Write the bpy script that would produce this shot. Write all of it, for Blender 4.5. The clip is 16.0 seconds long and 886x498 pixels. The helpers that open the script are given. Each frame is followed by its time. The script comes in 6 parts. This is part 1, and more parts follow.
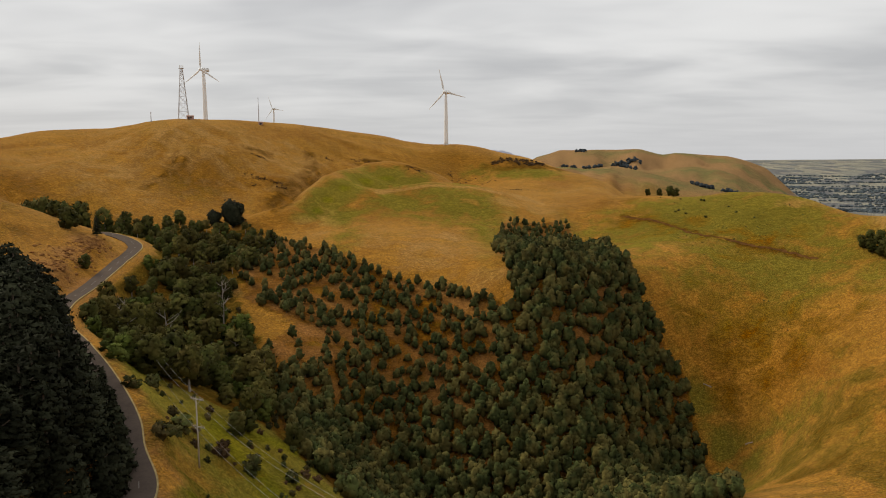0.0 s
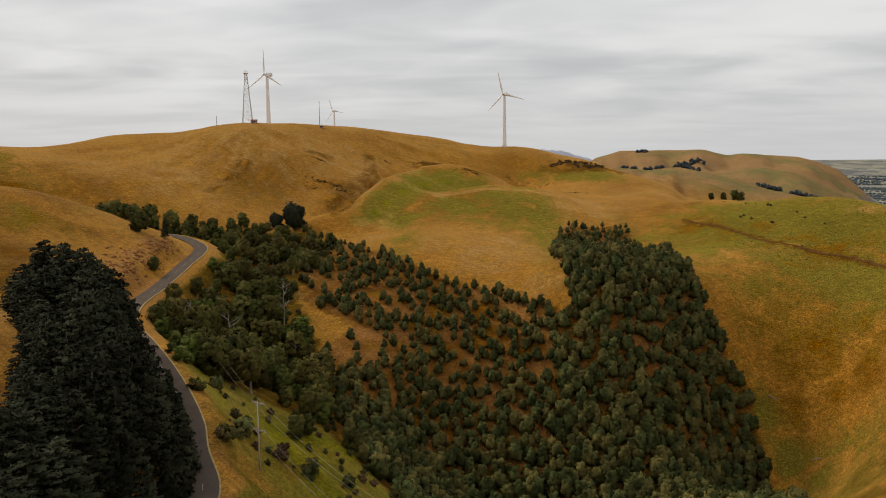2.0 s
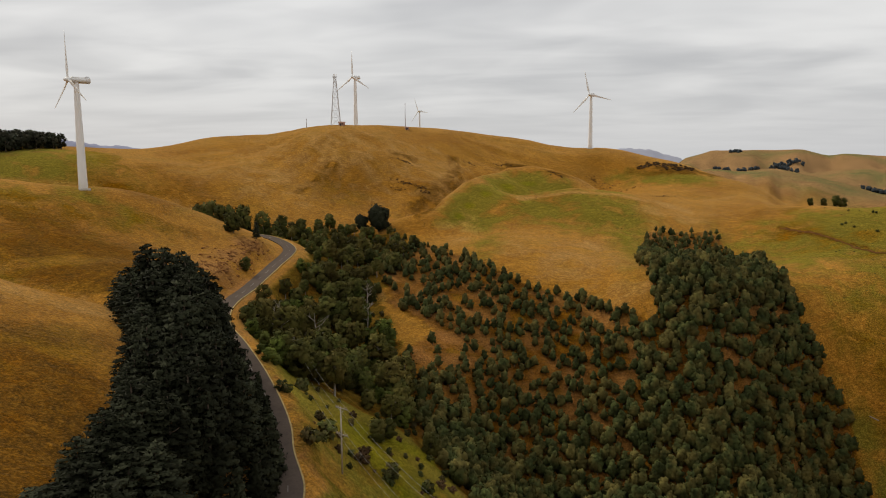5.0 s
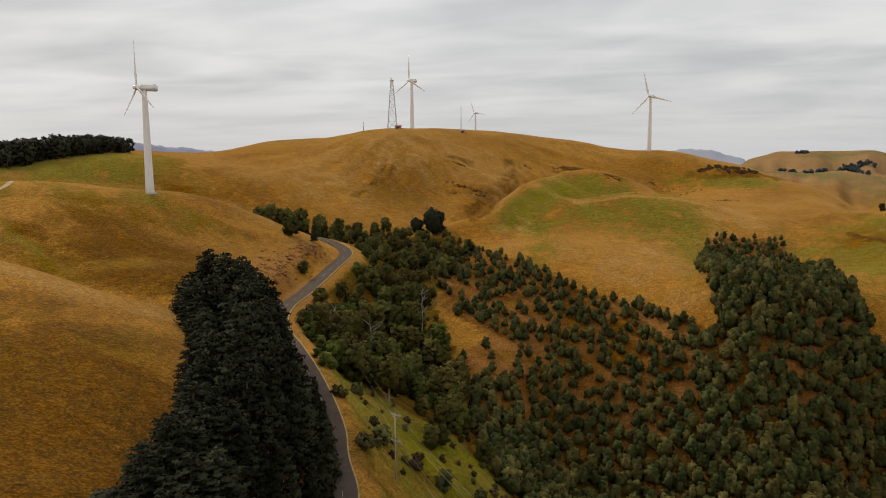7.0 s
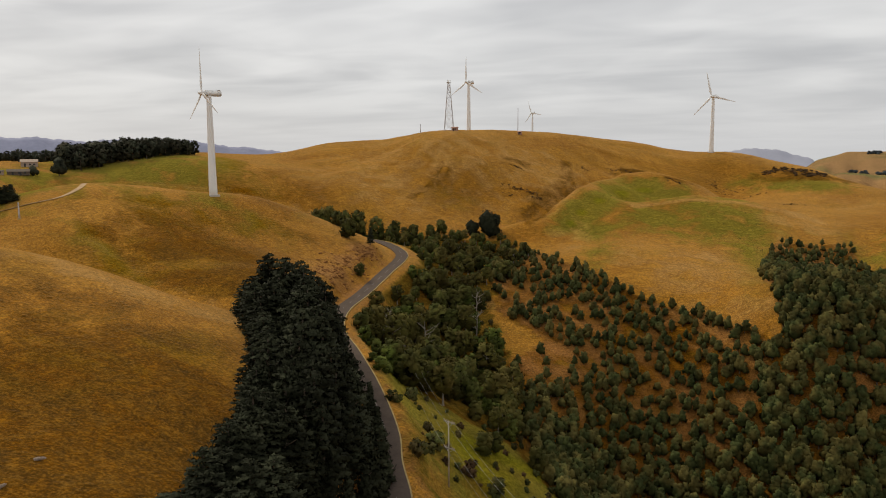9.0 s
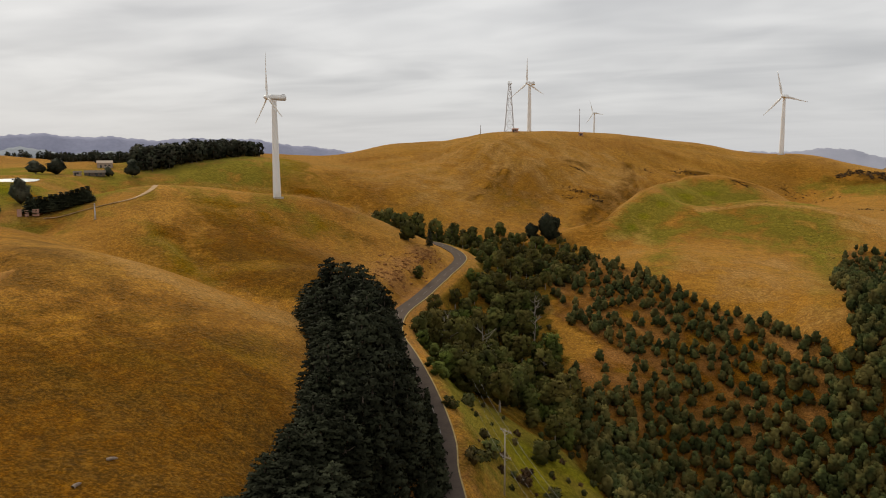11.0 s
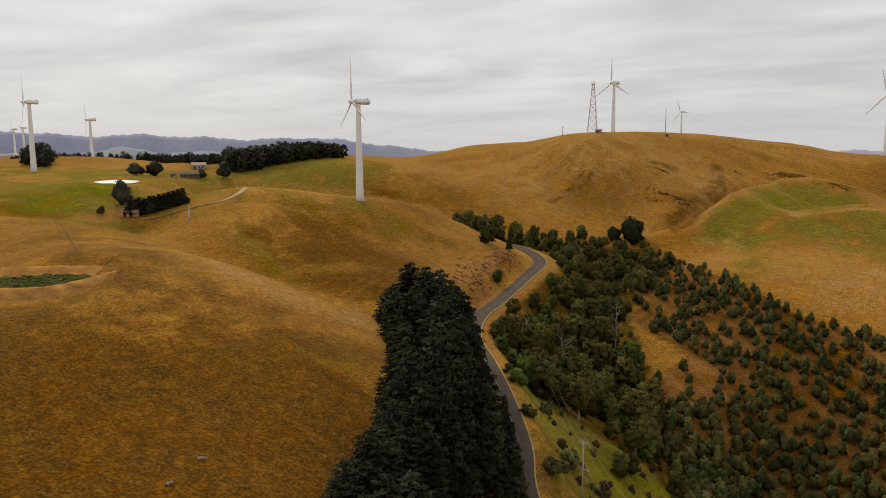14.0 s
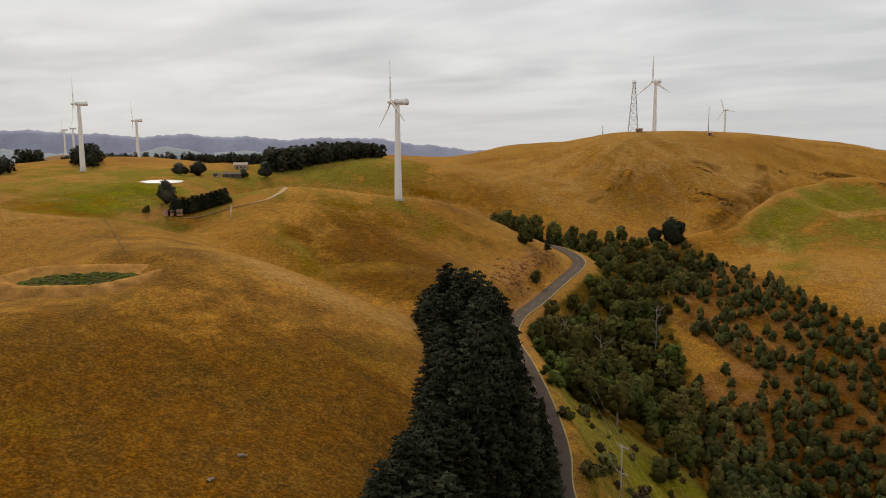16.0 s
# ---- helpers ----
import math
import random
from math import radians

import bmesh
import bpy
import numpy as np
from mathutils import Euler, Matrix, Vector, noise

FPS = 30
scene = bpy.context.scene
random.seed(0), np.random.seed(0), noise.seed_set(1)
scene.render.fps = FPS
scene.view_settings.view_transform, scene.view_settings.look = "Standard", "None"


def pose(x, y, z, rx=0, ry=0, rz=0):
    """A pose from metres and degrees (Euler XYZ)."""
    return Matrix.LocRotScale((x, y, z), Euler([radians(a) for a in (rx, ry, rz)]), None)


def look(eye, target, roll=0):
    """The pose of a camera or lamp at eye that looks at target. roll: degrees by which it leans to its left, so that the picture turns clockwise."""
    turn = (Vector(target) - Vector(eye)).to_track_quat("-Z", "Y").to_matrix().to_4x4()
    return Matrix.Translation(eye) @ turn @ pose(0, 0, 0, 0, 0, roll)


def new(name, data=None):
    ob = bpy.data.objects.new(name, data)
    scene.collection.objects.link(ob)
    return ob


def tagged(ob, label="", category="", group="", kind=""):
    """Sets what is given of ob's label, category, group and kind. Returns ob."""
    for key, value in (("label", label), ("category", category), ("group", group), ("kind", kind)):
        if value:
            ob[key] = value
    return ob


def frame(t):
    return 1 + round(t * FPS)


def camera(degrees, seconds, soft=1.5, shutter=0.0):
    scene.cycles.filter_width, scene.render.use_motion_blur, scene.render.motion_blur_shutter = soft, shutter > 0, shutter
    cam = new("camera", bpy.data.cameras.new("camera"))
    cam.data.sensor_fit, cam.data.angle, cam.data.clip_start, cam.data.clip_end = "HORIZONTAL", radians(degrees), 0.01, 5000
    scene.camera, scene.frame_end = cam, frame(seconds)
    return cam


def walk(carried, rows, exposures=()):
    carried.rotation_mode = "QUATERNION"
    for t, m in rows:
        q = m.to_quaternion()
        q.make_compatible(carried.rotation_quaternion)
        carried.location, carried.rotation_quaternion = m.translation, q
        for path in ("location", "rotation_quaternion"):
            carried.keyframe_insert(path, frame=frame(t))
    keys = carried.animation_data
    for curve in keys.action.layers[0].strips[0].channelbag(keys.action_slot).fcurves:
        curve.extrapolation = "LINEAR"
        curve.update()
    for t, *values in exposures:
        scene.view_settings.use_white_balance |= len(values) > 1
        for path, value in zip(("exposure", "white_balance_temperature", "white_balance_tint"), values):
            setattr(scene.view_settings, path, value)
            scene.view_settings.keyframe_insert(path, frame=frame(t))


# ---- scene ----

# the drone climbs straight up while it turns to its left
cam = camera(63.0, 16.0, soft=1.0)
PATH = [
    (0, 130.00, -4.54, -7.10, 0.45),
    (1, 131.13, -2.38, -7.10, 0.49),
    (2, 132.25, 0.01, -7.07, 0.51),
    (3, 133.31, 2.38, -7.13, 0.46),
    (4, 134.33, 4.49, -7.17, 0.37),
    (6.5, 136.65, 9.87, -7.11, 0.39),
    (7, 137.16, 10.97, -7.09, 0.40),
    (8, 138.19, 13.17, -7.13, 0.37),
    (9, 139.24, 15.39, -7.12, 0.35),
    (11.5, 141.83, 21.26, -7.20, 0.20),
    (12, 142.27, 22.42, -7.21, 0.21),
    (12.5, 142.67, 23.56, -7.22, 0.22),
    (13, 143.02, 24.64, -7.23, 0.22),
    (13.5, 143.30, 25.70, -7.24, 0.23),
    (14, 143.50, 26.44, -7.26, 0.23),
    (14.5, 143.64, 26.79, -7.28, 0.24),
    (15, 143.74, 27.41, -7.28, 0.25),
    (15.5, 143.82, 28.34, -7.29, 0.27),
    (16, 143.88, 29.46, -7.30, 0.29),
]
walk(cam, [(t, pose(0, 0, z, 90 + pitch, roll, yaw)) for t, z, yaw, pitch, roll in PATH])

# ---- sky, sun, exposure ----
SUN_EL, SUN_AZ = 40.0, 305.0
world = bpy.data.worlds.new("overcast_sky")
scene.world = world
world.use_nodes = True
wn, wl = world.node_tree.nodes, world.node_tree.links
wn.clear()
sky = wn.new("ShaderNodeTexSky")
sky.sky_type, sky.sun_disc = "NISHITA", False
sky.sun_elevation, sky.sun_rotation = radians(SUN_EL), radians(SUN_AZ)
sky.altitude, sky.air_density, sky.dust_density = 200, 1.0, 3.0
coord = wn.new("ShaderNodeTexCoord")
split = wn.new("ShaderNodeSeparateXYZ")
wl.new(coord.outputs["Generated"], split.inputs[0])


def wmath(op, a, b):
    n = wn.new("ShaderNodeMath")
    n.operation = op
    for i, v in enumerate((a, b)):
        if isinstance(v, (int, float)):
            n.inputs[i].default_value = v
        else:
            wl.new(v, n.inputs[i])
    return n.outputs[0]


# the cloud deck is a level sheet: its pattern is looked up where the line of sight meets that sheet
height = wmath("ADD", wmath("MAXIMUM", split.outputs[2], 0.0), 0.09)
deck = wn.new("ShaderNodeCombineXYZ")
wl.new(wmath("DIVIDE", split.outputs[0], height), deck.inputs[0])
wl.new(wmath("DIVIDE", split.outputs[1], height), deck.inputs[1])


def cloud_noise(scale, detail, rough, warp, shift):
    m = wn.new("ShaderNodeMapping")
    m.inputs["Location"].default_value = (shift, shift * 0.7, 0)
    m.inputs["Rotation"].default_value = (0, 0, radians(14))
    m.inputs["Scale"].default_value = (1.0, 1.5, 1.0)
    wl.new(deck.outputs[0], m.inputs[0])
    n = wn.new("ShaderNodeTexNoise")
    n.inputs["Scale"].default_value, n.inputs["Detail"].default_value = scale, detail
    n.inputs["Roughness"].default_value, n.inputs["Distortion"].default_value = rough, warp
    wl.new(m.outputs[0], n.inputs["Vector"])
    return n.outputs["Fac"]


mixed = wmath("ADD", wmath("MULTIPLY", cloud_noise(0.42, 4, 0.5, 0.5, 3.1), 0.65), wmath("MULTIPLY", cloud_noise(1.1, 3, 0.45, 0.5, 8.4), 0.35))
ramp = wn.new("ShaderNodeValToRGB")
ramp.color_ramp.interpolation = "B_SPLINE"
els = ramp.color_ramp.elements
els[0].position, els[0].color = 0.38, (0.39, 0.392, 0.40, 1)
els[1].position, els[1].color = 0.60, (0.70, 0.693, 0.68, 1)
wl.new(mixed, ramp.inputs[0])
# towards the horizon the deck closes to an even grey
low = wn.new("ShaderNodeMapRange")
low.inputs["From Min"].default_value, low.inputs["From Max"].default_value = -0.01, 0.13
wl.new(split.outputs[2], low.inputs["Value"])
fade = wn.new("ShaderNodeMix")
fade.data_type = "RGBA"
fade.inputs["A"].default_value = (0.555, 0.555, 0.56, 1)
wl.new(low.outputs[0], fade.inputs["Factor"])
wl.new(ramp.outputs[0], fade.inputs["B"])
back_sky, back_cloud, total = wn.new("ShaderNodeBackground"), wn.new("ShaderNodeBackground"), wn.new("ShaderNodeAddShader")
back_sky.inputs["Strength"].default_value = 0.005
back_cloud.inputs["Strength"].default_value = 1.13
wl.new(sky.outputs[0], back_sky.inputs["Color"])
# an overcast sky is a little brighter towards the zenith
wl.new(fade.outputs["Result"], back_cloud.inputs["Color"])
wl.new(wmath("MULTIPLY", wmath("ADD", wmath("MULTIPLY", wmath("MAXIMUM", split.outputs[2], 0.0), 0.40), 0.93), 0.80), back_cloud.inputs["Strength"])
wl.new(back_sky.outputs[0], total.inputs[0])
wl.new(back_cloud.outputs[0], total.inputs[1])
wl.new(total.outputs[0], wn.new("ShaderNodeOutputWorld").inputs["Surface"])

sun = new("sun", bpy.data.lights.new("sun", "SUN"))
sun.data.energy, sun.data.angle, sun.data.color = 1.5, radians(14), (1.0, 0.91, 0.72)
toward = Vector((math.sin(radians(SUN_AZ)) * math.cos(radians(SUN_EL)), math.cos(radians(SUN_AZ)) * math.cos(radians(SUN_EL)), math.sin(radians(SUN_EL))))
sun.matrix_world = look(toward * 300, (0, 0, 0))
scene.view_settings.exposure = 0.5

# ---- materials ----


def material(name, rough=0.9, metal=0.0, spec=0.3):
    m = bpy.data.materials.new(name)
    m.use_nodes = True
    nt = m.node_tree
    b = nt.nodes["Principled BSDF"]
    b.inputs["Roughness"].default_value = rough
    b.inputs["Metallic"].default_value = metal
    b.inputs["Specular IOR Level"].default_value = spec
    return m, nt, b


def node(nt, kind, **inputs):
    n = nt.nodes.new(kind)
    for key, value in inputs.items():
        sock = n.inputs[key.replace("_", " ")]
        if hasattr(value, "is_output"):
            nt.links.new(value, sock)
        else:
            sock.default_value = value
    return n


def noise_fac(nt, vec, scale, detail=4.0, rough=0.55, warp=0.0):
    n = node(nt, "ShaderNodeTexNoise", Scale=scale, Detail=detail, Roughness=rough, Distortion=warp)
    nt.links.new(vec, n.inputs["Vector"])
    return n.outputs["Fac"]


def ranged(nt, value, a, b, lo=0.0, hi=1.0):
    n = nt.nodes.new("ShaderNodeMapRange")
    for key, v in zip(("From Min", "From Max", "To Min", "To Max"), (a, b, lo, hi)):
        n.inputs[key].default_value = v
    nt.links.new(value, n.inputs["Value"])
    return n.outputs[0]


def blend(nt, fac, a, b, mode="MIX"):
    n = nt.nodes.new("ShaderNodeMix")
    n.data_type, n.blend_type = "RGBA", mode
    for key, v in (("Factor", fac), ("A", a), ("B", b)):
        if hasattr(v, "is_output"):
            nt.links.new(v, n.inputs[key])
        elif key == "Factor":
            n.inputs[key].default_value = v
        else:
            n.inputs[key].default_value = (*v, 1)
    return n.outputs["Result"]


def calc(nt, op, a, b=0.0):
    n = nt.nodes.new("ShaderNodeMath")
    n.operation = op
    for i, v in enumerate((a, b)):
        if hasattr(v, "is_output"):
            nt.links.new(v, n.inputs[i])
        else:
            n.inputs[i].default_value = v
    return n.outputs[0]


def world_xyz(nt):
    return nt.nodes.new("ShaderNodeNewGeometry").outputs["Position"]


def stretched(nt, vec, sx, sy, sz, turn=0.0):
    m = nt.nodes.new("ShaderNodeMapping")
    m.inputs["Scale"].default_value = (sx, sy, sz)
    m.inputs["Rotation"].default_value = (0, 0, radians(turn))
    nt.links.new(vec, m.inputs[0])
    return m.outputs[0]


def bumped(nt, bsdf, fac, strength, distance):
    n = node(nt, "ShaderNodeBump", Strength=strength, Distance=distance)
    nt.links.new(fac, n.inputs["Height"])
    nt.links.new(n.outputs[0], bsdf.inputs["Normal"])


def plain_mat(name, colour, rough=0.8, metal=0.0, vary=0.25, scale=0.6, spec=0.3, bump=0.0):
    """One colour with grain and stains at two scales."""
    m, nt, b = material(name, rough, metal, spec)
    pos = world_xyz(nt)
    fac = calc(nt, "ADD", calc(nt, "MULTIPLY", noise_fac(nt, pos, scale), 0.6), calc(nt, "MULTIPLY", noise_fac(nt, pos, scale * 9), 0.4))
    col = blend(nt, ranged(nt, fac, 0.3, 0.7), [c * (1 - vary) for c in colour], [min(1, c * (1 + vary)) for c in colour])
    nt.links.new(col, b.inputs["Base Color"])
    if bump:
        bumped(nt, b, noise_fac(nt, pos, scale * 14), 0.5, bump)
    return m


def leaf_mat(name, dark, light, tip, rough=0.75):
    """Foliage: each leaf clump and each tree has its own tone."""
    m, nt, b = material(name, rough, 0.0, 0.03)
    geo = nt.nodes.new("ShaderNodeNewGeometry")
    info = nt.nodes.new("ShaderNodeObjectInfo")
    patch = noise_fac(nt, geo.outputs["Position"], 0.15, 2.0)
    col = blend(nt, ranged(nt, geo.outputs["Random Per Island"], 0.0, 1.0, 0.25, 0.75), dark, light)
    col = blend(nt, ranged(nt, patch, 0.42, 0.62, 0.0, 0.75), col, tip)
    tone = calc(nt, "ADD", calc(nt, "MULTIPLY", info.outputs["Random"], 0.7), 0.64)
    # neighbouring crowns differ in age and health
    tone = calc(nt, "MULTIPLY", tone, ranged(nt, noise_fac(nt, geo.outputs["Position"], 0.21, 1.0, 0.4), 0.36, 0.64, 0.62, 1.28))
    hsv = nt.nodes.new("ShaderNodeHueSaturation")
    nt.links.new(col, hsv.inputs["Color"])
    nt.links.new(tone, hsv.inputs["Value"])
    nt.links.new(hsv.outputs[0], b.inputs["Base Color"])
    return m


def ground_mat():
    m, nt, b = material("hill_grass", 1.0, 0.0, 0.0)
    pos = world_xyz(nt)
    att = nt.nodes.new("ShaderNodeAttribute")
    att.attribute_name = "cover"
    sep = nt.nodes.new("ShaderNodeSeparateColor")
    nt.links.new(att.outputs["Color"], sep.inputs[0])
    att2 = nt.nodes.new("ShaderNodeAttribute")
    att2.attribute_name = "wear"
    sep2 = nt.nodes.new("ShaderNodeSeparateColor")
    nt.links.new(att2.outputs["Color"], sep2.inputs[0])
    broad = noise_fac(nt, pos, 0.012, 5.0, 0.6, 0.4)
    mid = noise_fac(nt, pos, 0.07, 5.0, 0.62, 0.5)
    fine = noise_fac(nt, pos, 0.9, 6.0, 0.7)
    # grazing terraces follow the contours
    tracks = noise_fac(nt, stretched(nt, pos, 0.05, 0.05, 1.1), 1.0, 4.0, 0.6)
    grazed = ranged(nt, sep.outputs[1], 0.15, 0.8, 0.12, 1.0)
    streaks = noise_fac(nt, stretched(nt, pos, 0.10, 0.10, 2.6), 1.0, 4.0, 0.65, 0.4)
    tuft = noise_fac(nt, stretched(nt, pos, 0.7, 1.0, 1.6, 30), 0.5, 6.0, 0.7, 0.6)
    patches = noise_fac(nt, stretched(nt, pos, 1.0, 1.0, 2.0), 0.028, 5.0, 0.62, 0.8)
    gold = blend(nt, ranged(nt, broad, 0.40, 0.60), (0.300, 0.138, 0.033), (0.415, 0.205, 0.053))
    gold = blend(nt, ranged(nt, mid, 0.40, 0.66, 0.0, 0.55), gold, (0.225, 0.108, 0.026))
    gold = blend(nt, ranged(nt, patches, 0.52, 0.66, 0.0, 0.5), gold, (0.225, 0.088, 0.022))
    gold = blend(nt, ranged(nt, patches, 0.46, 0.34, 0.0, 0.45), gold, (0.205, 0.118, 0.026))
    gold = blend(nt, calc(nt, "MULTIPLY", ranged(nt, tracks, 0.52, 0.66, 0.0, 0.4), grazed), gold, (0.430, 0.215, 0.040))
    gold = blend(nt, calc(nt, "MULTIPLY", ranged(nt, streaks, 0.50, 0.37, 0.0, 0.45), grazed), gold, (0.165, 0.074, 0.014))
    gold = blend(nt, calc(nt, "MULTIPLY", ranged(nt, streaks, 0.54, 0.70, 0.0, 0.4), grazed), gold, (0.455, 0.230, 0.042))
    gold = blend(nt, ranged(nt, tuft, 0.50, 0.72, 0.0, 0.6), gold, (0.163, 0.077, 0.013))
    green = blend(nt, ranged(nt, mid, 0.36, 0.64), (0.110, 0.098, 0.020), (0.190, 0.146, 0.030))
    green = blend(nt, ranged(nt, tuft, 0.50, 0.70, 0.0, 0.5), green, (0.221, 0.159, 0.029))
    meadow = blend(nt, ranged(nt, mid, 0.36, 0.64), (0.100, 0.115, 0.010), (0.205, 0.185, 0.016))
    green = blend(nt, ranged(nt, sep.outputs[0], 1.02, 1.2), green, meadow)
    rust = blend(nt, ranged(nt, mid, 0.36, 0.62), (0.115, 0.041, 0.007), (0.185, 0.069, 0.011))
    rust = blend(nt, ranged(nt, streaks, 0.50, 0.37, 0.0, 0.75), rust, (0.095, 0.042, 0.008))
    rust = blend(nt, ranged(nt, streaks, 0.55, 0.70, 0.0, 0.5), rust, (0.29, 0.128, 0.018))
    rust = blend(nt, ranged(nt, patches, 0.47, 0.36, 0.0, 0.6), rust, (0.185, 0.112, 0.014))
    litter_and_shade = blend(nt, ranged(nt, tuft, 0.35, 0.65), (0.068, 0.032, 0.009), (0.165, 0.076, 0.017))
    edge = calc(nt, "MULTIPLY", calc(nt, "SUBTRACT", mid, 0.5), 2.3)

    def mask(value):
        return ranged(nt, calc(nt, "ADD", value, calc(nt, "MULTIPLY", edge, ranged(nt, value, 0.0, 0.25))), 0.18, 0.75)

    col = blend(nt, mask(sep.outputs[0]), gold, green)
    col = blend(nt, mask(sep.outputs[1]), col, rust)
    col = blend(nt, mask(sep.outputs[2]), col, litter_and_shade)
    col = blend(nt, mask(sep2.outputs[0]), col, (0.40, 0.220, 0.080))
    col = blend(nt, mask(sep2.outputs[1]), col, blend(nt, ranged(nt, fine, 0.35, 0.65), (0.17, 0.075, 0.028), (0.40, 0.19, 0.075)))
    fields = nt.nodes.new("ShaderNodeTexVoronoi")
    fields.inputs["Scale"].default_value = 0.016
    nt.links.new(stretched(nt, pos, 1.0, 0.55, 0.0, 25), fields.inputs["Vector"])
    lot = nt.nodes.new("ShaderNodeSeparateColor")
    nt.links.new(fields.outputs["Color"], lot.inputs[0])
    # field colours of the plain carry a blue-grey haze in their base tone
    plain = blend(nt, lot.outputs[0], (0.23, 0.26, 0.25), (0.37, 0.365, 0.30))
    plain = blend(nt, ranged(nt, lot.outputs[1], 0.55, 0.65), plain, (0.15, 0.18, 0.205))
    # the far downs: tan with olive paddocks, paled by haze put into the colour
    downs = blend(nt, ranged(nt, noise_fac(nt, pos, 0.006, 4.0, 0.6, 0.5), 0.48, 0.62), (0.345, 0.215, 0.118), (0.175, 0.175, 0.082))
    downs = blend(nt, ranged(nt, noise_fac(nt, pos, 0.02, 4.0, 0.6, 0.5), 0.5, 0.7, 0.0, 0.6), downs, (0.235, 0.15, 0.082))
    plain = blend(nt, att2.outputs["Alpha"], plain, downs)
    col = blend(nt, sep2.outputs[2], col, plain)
    grit = noise_fac(nt, stretched(nt, pos, 1.0, 1.0, 2.0, 20), 0.33, 7.0, 0.75, 0.3)
    blades = noise_fac(nt, stretched(nt, pos, 0.8, 1.2, 2.2, 25), 1.3, 5.0, 0.75, 0.4)
    spots = nt.nodes.new("ShaderNodeTexVoronoi")
    spots.inputs["Scale"].default_value, spots.inputs["Randomness"].default_value = 0.42, 1.0
    nt.links.new(pos, spots.inputs["Vector"])
    tuss = calc(nt, "MULTIPLY", ranged(nt, spots.outputs["Distance"], 0.34, 0.08), ranged(nt, mid, 0.44, 0.58, 0.1, 1.0))
    grain = noise_fac(nt, stretched(nt, pos, 1.0, 1.0, 1.5), 1.7, 4.0, 0.75)
    rugged = ranged(nt, grazed, 0.12, 1.0, 0.92, 1.0)
    deep = blend(nt, 0.62, col, (0.034, 0.021, 0.007))
    col = blend(nt, calc(nt, "MULTIPLY", ranged(nt, fine, 0.42, 0.60, 0.0, 0.75), rugged), col, deep)
    hay = blend(nt, 0.15, blend(nt, 1.0, col, (1.65, 1.7, 1.7), "MULTIPLY"), (0.46, 0.255, 0.075))
    col = blend(nt, calc(nt, "MULTIPLY", ranged(nt, grit, 0.51, 0.60, 0.0, 0.55), rugged), col, hay)
    col = blend(nt, calc(nt, "MULTIPLY", ranged(nt, blades, 0.53, 0.66, 0.0, 0.45), rugged), col, hay)
    col = blend(nt, calc(nt, "MULTIPLY", ranged(nt, grit, 0.48, 0.39, 0.0, 0.75), rugged), col, deep)
    col = blend(nt, calc(nt, "MULTIPLY", tuss, 0.5), col, deep)
    col = blend(nt, ranged(nt, grain, 0.50, 0.42, 0.0, 0.72), col, deep)
    col = blend(nt, ranged(nt, grain, 0.51, 0.58, 0.0, 0.66), col, hay)
    tone = nt.nodes.new("ShaderNodeHueSaturation")
    tone.inputs["Saturation"].default_value, tone.inputs["Value"].default_value = 1.08, 0.885
    nt.links.new(col, tone.inputs["Color"])
    nt.links.new(tone.outputs[0], b.inputs["Base Color"])
    # dry seed heads catch the light at a low angle
    nt.links.new(calc(nt, "MULTIPLY", ranged(nt, sep2.outputs[2], 0.0, 0.5, 0.28, 0.0), calc(nt, "MULTIPLY", ranged(nt, sep.outputs[0], 0.8, 1.1, 1.0, 0.4), ranged(nt, sep.outputs[2], 0.2, 0.6, 1.0, 0.25))), b.inputs["Sheen Weight"])
    b.inputs["Sheen Roughness"].default_value = 0.4
    nt.links.new(blend(nt, mask(sep.outputs[0]), (1.0, 0.66, 0.30), (0.56, 0.52, 0.10)), b.inputs["Sheen Tint"])
    rel = calc(nt, "ADD", calc(nt, "MULTIPLY", fine, 0.4), calc(nt, "ADD", calc(nt, "MULTIPLY", tuft, 0.7), calc(nt, "ADD", calc(nt, "MULTIPLY", calc(nt, "MULTIPLY", tracks, grazed), 0.8), calc(nt, "MULTIPLY", tuss, 0.5))))
    bumped(nt, b, rel, 0.65, 0.8)
    return m


GROUND = ground_mat()
PINE = leaf_mat("pine_needles", (0.010, 0.012, 0.0065), (0.043, 0.045, 0.024), (0.027, 0.029, 0.016))
EUCALYPT = leaf_mat("eucalypt_leaves", (0.021, 0.025, 0.007), (0.086, 0.090, 0.020), (0.094, 0.078, 0.021))
WATTLE = leaf_mat("plantation_leaves", (0.016, 0.021, 0.008), (0.086, 0.098, 0.029), (0.135, 0.104, 0.030))
SCRUB = leaf_mat("scrub_leaves", (0.035, 0.045, 0.014), (0.10, 0.105, 0.030), (0.09, 0.06, 0.025))
OLIVE = leaf_mat("olive_leaves", (0.028, 0.028, 0.008), (0.108, 0.094, 0.020), (0.098, 0.074, 0.020))
FRESH = leaf_mat("fresh_leaves", (0.023, 0.032, 0.006), (0.100, 0.122, 0.021), (0.088, 0.096, 0.021))
RUSSET = leaf_mat("russet_scrub", (0.060, 0.033, 0.017), (0.13, 0.075, 0.036), (0.085, 0.056, 0.025))
BARK = plain_mat("bark", (0.12, 0.09, 0.065), 0.95, vary=0.4, scale=2.0)
PALE_BARK = plain_mat("pale_dead_wood", (0.25, 0.21, 0.17), 0.9, vary=0.3, scale=1.5)
ASPHALT = plain_mat("asphalt", (0.088, 0.066, 0.052), 0.9, vary=0.22, scale=0.25, bump=0.01, spec=0.04)
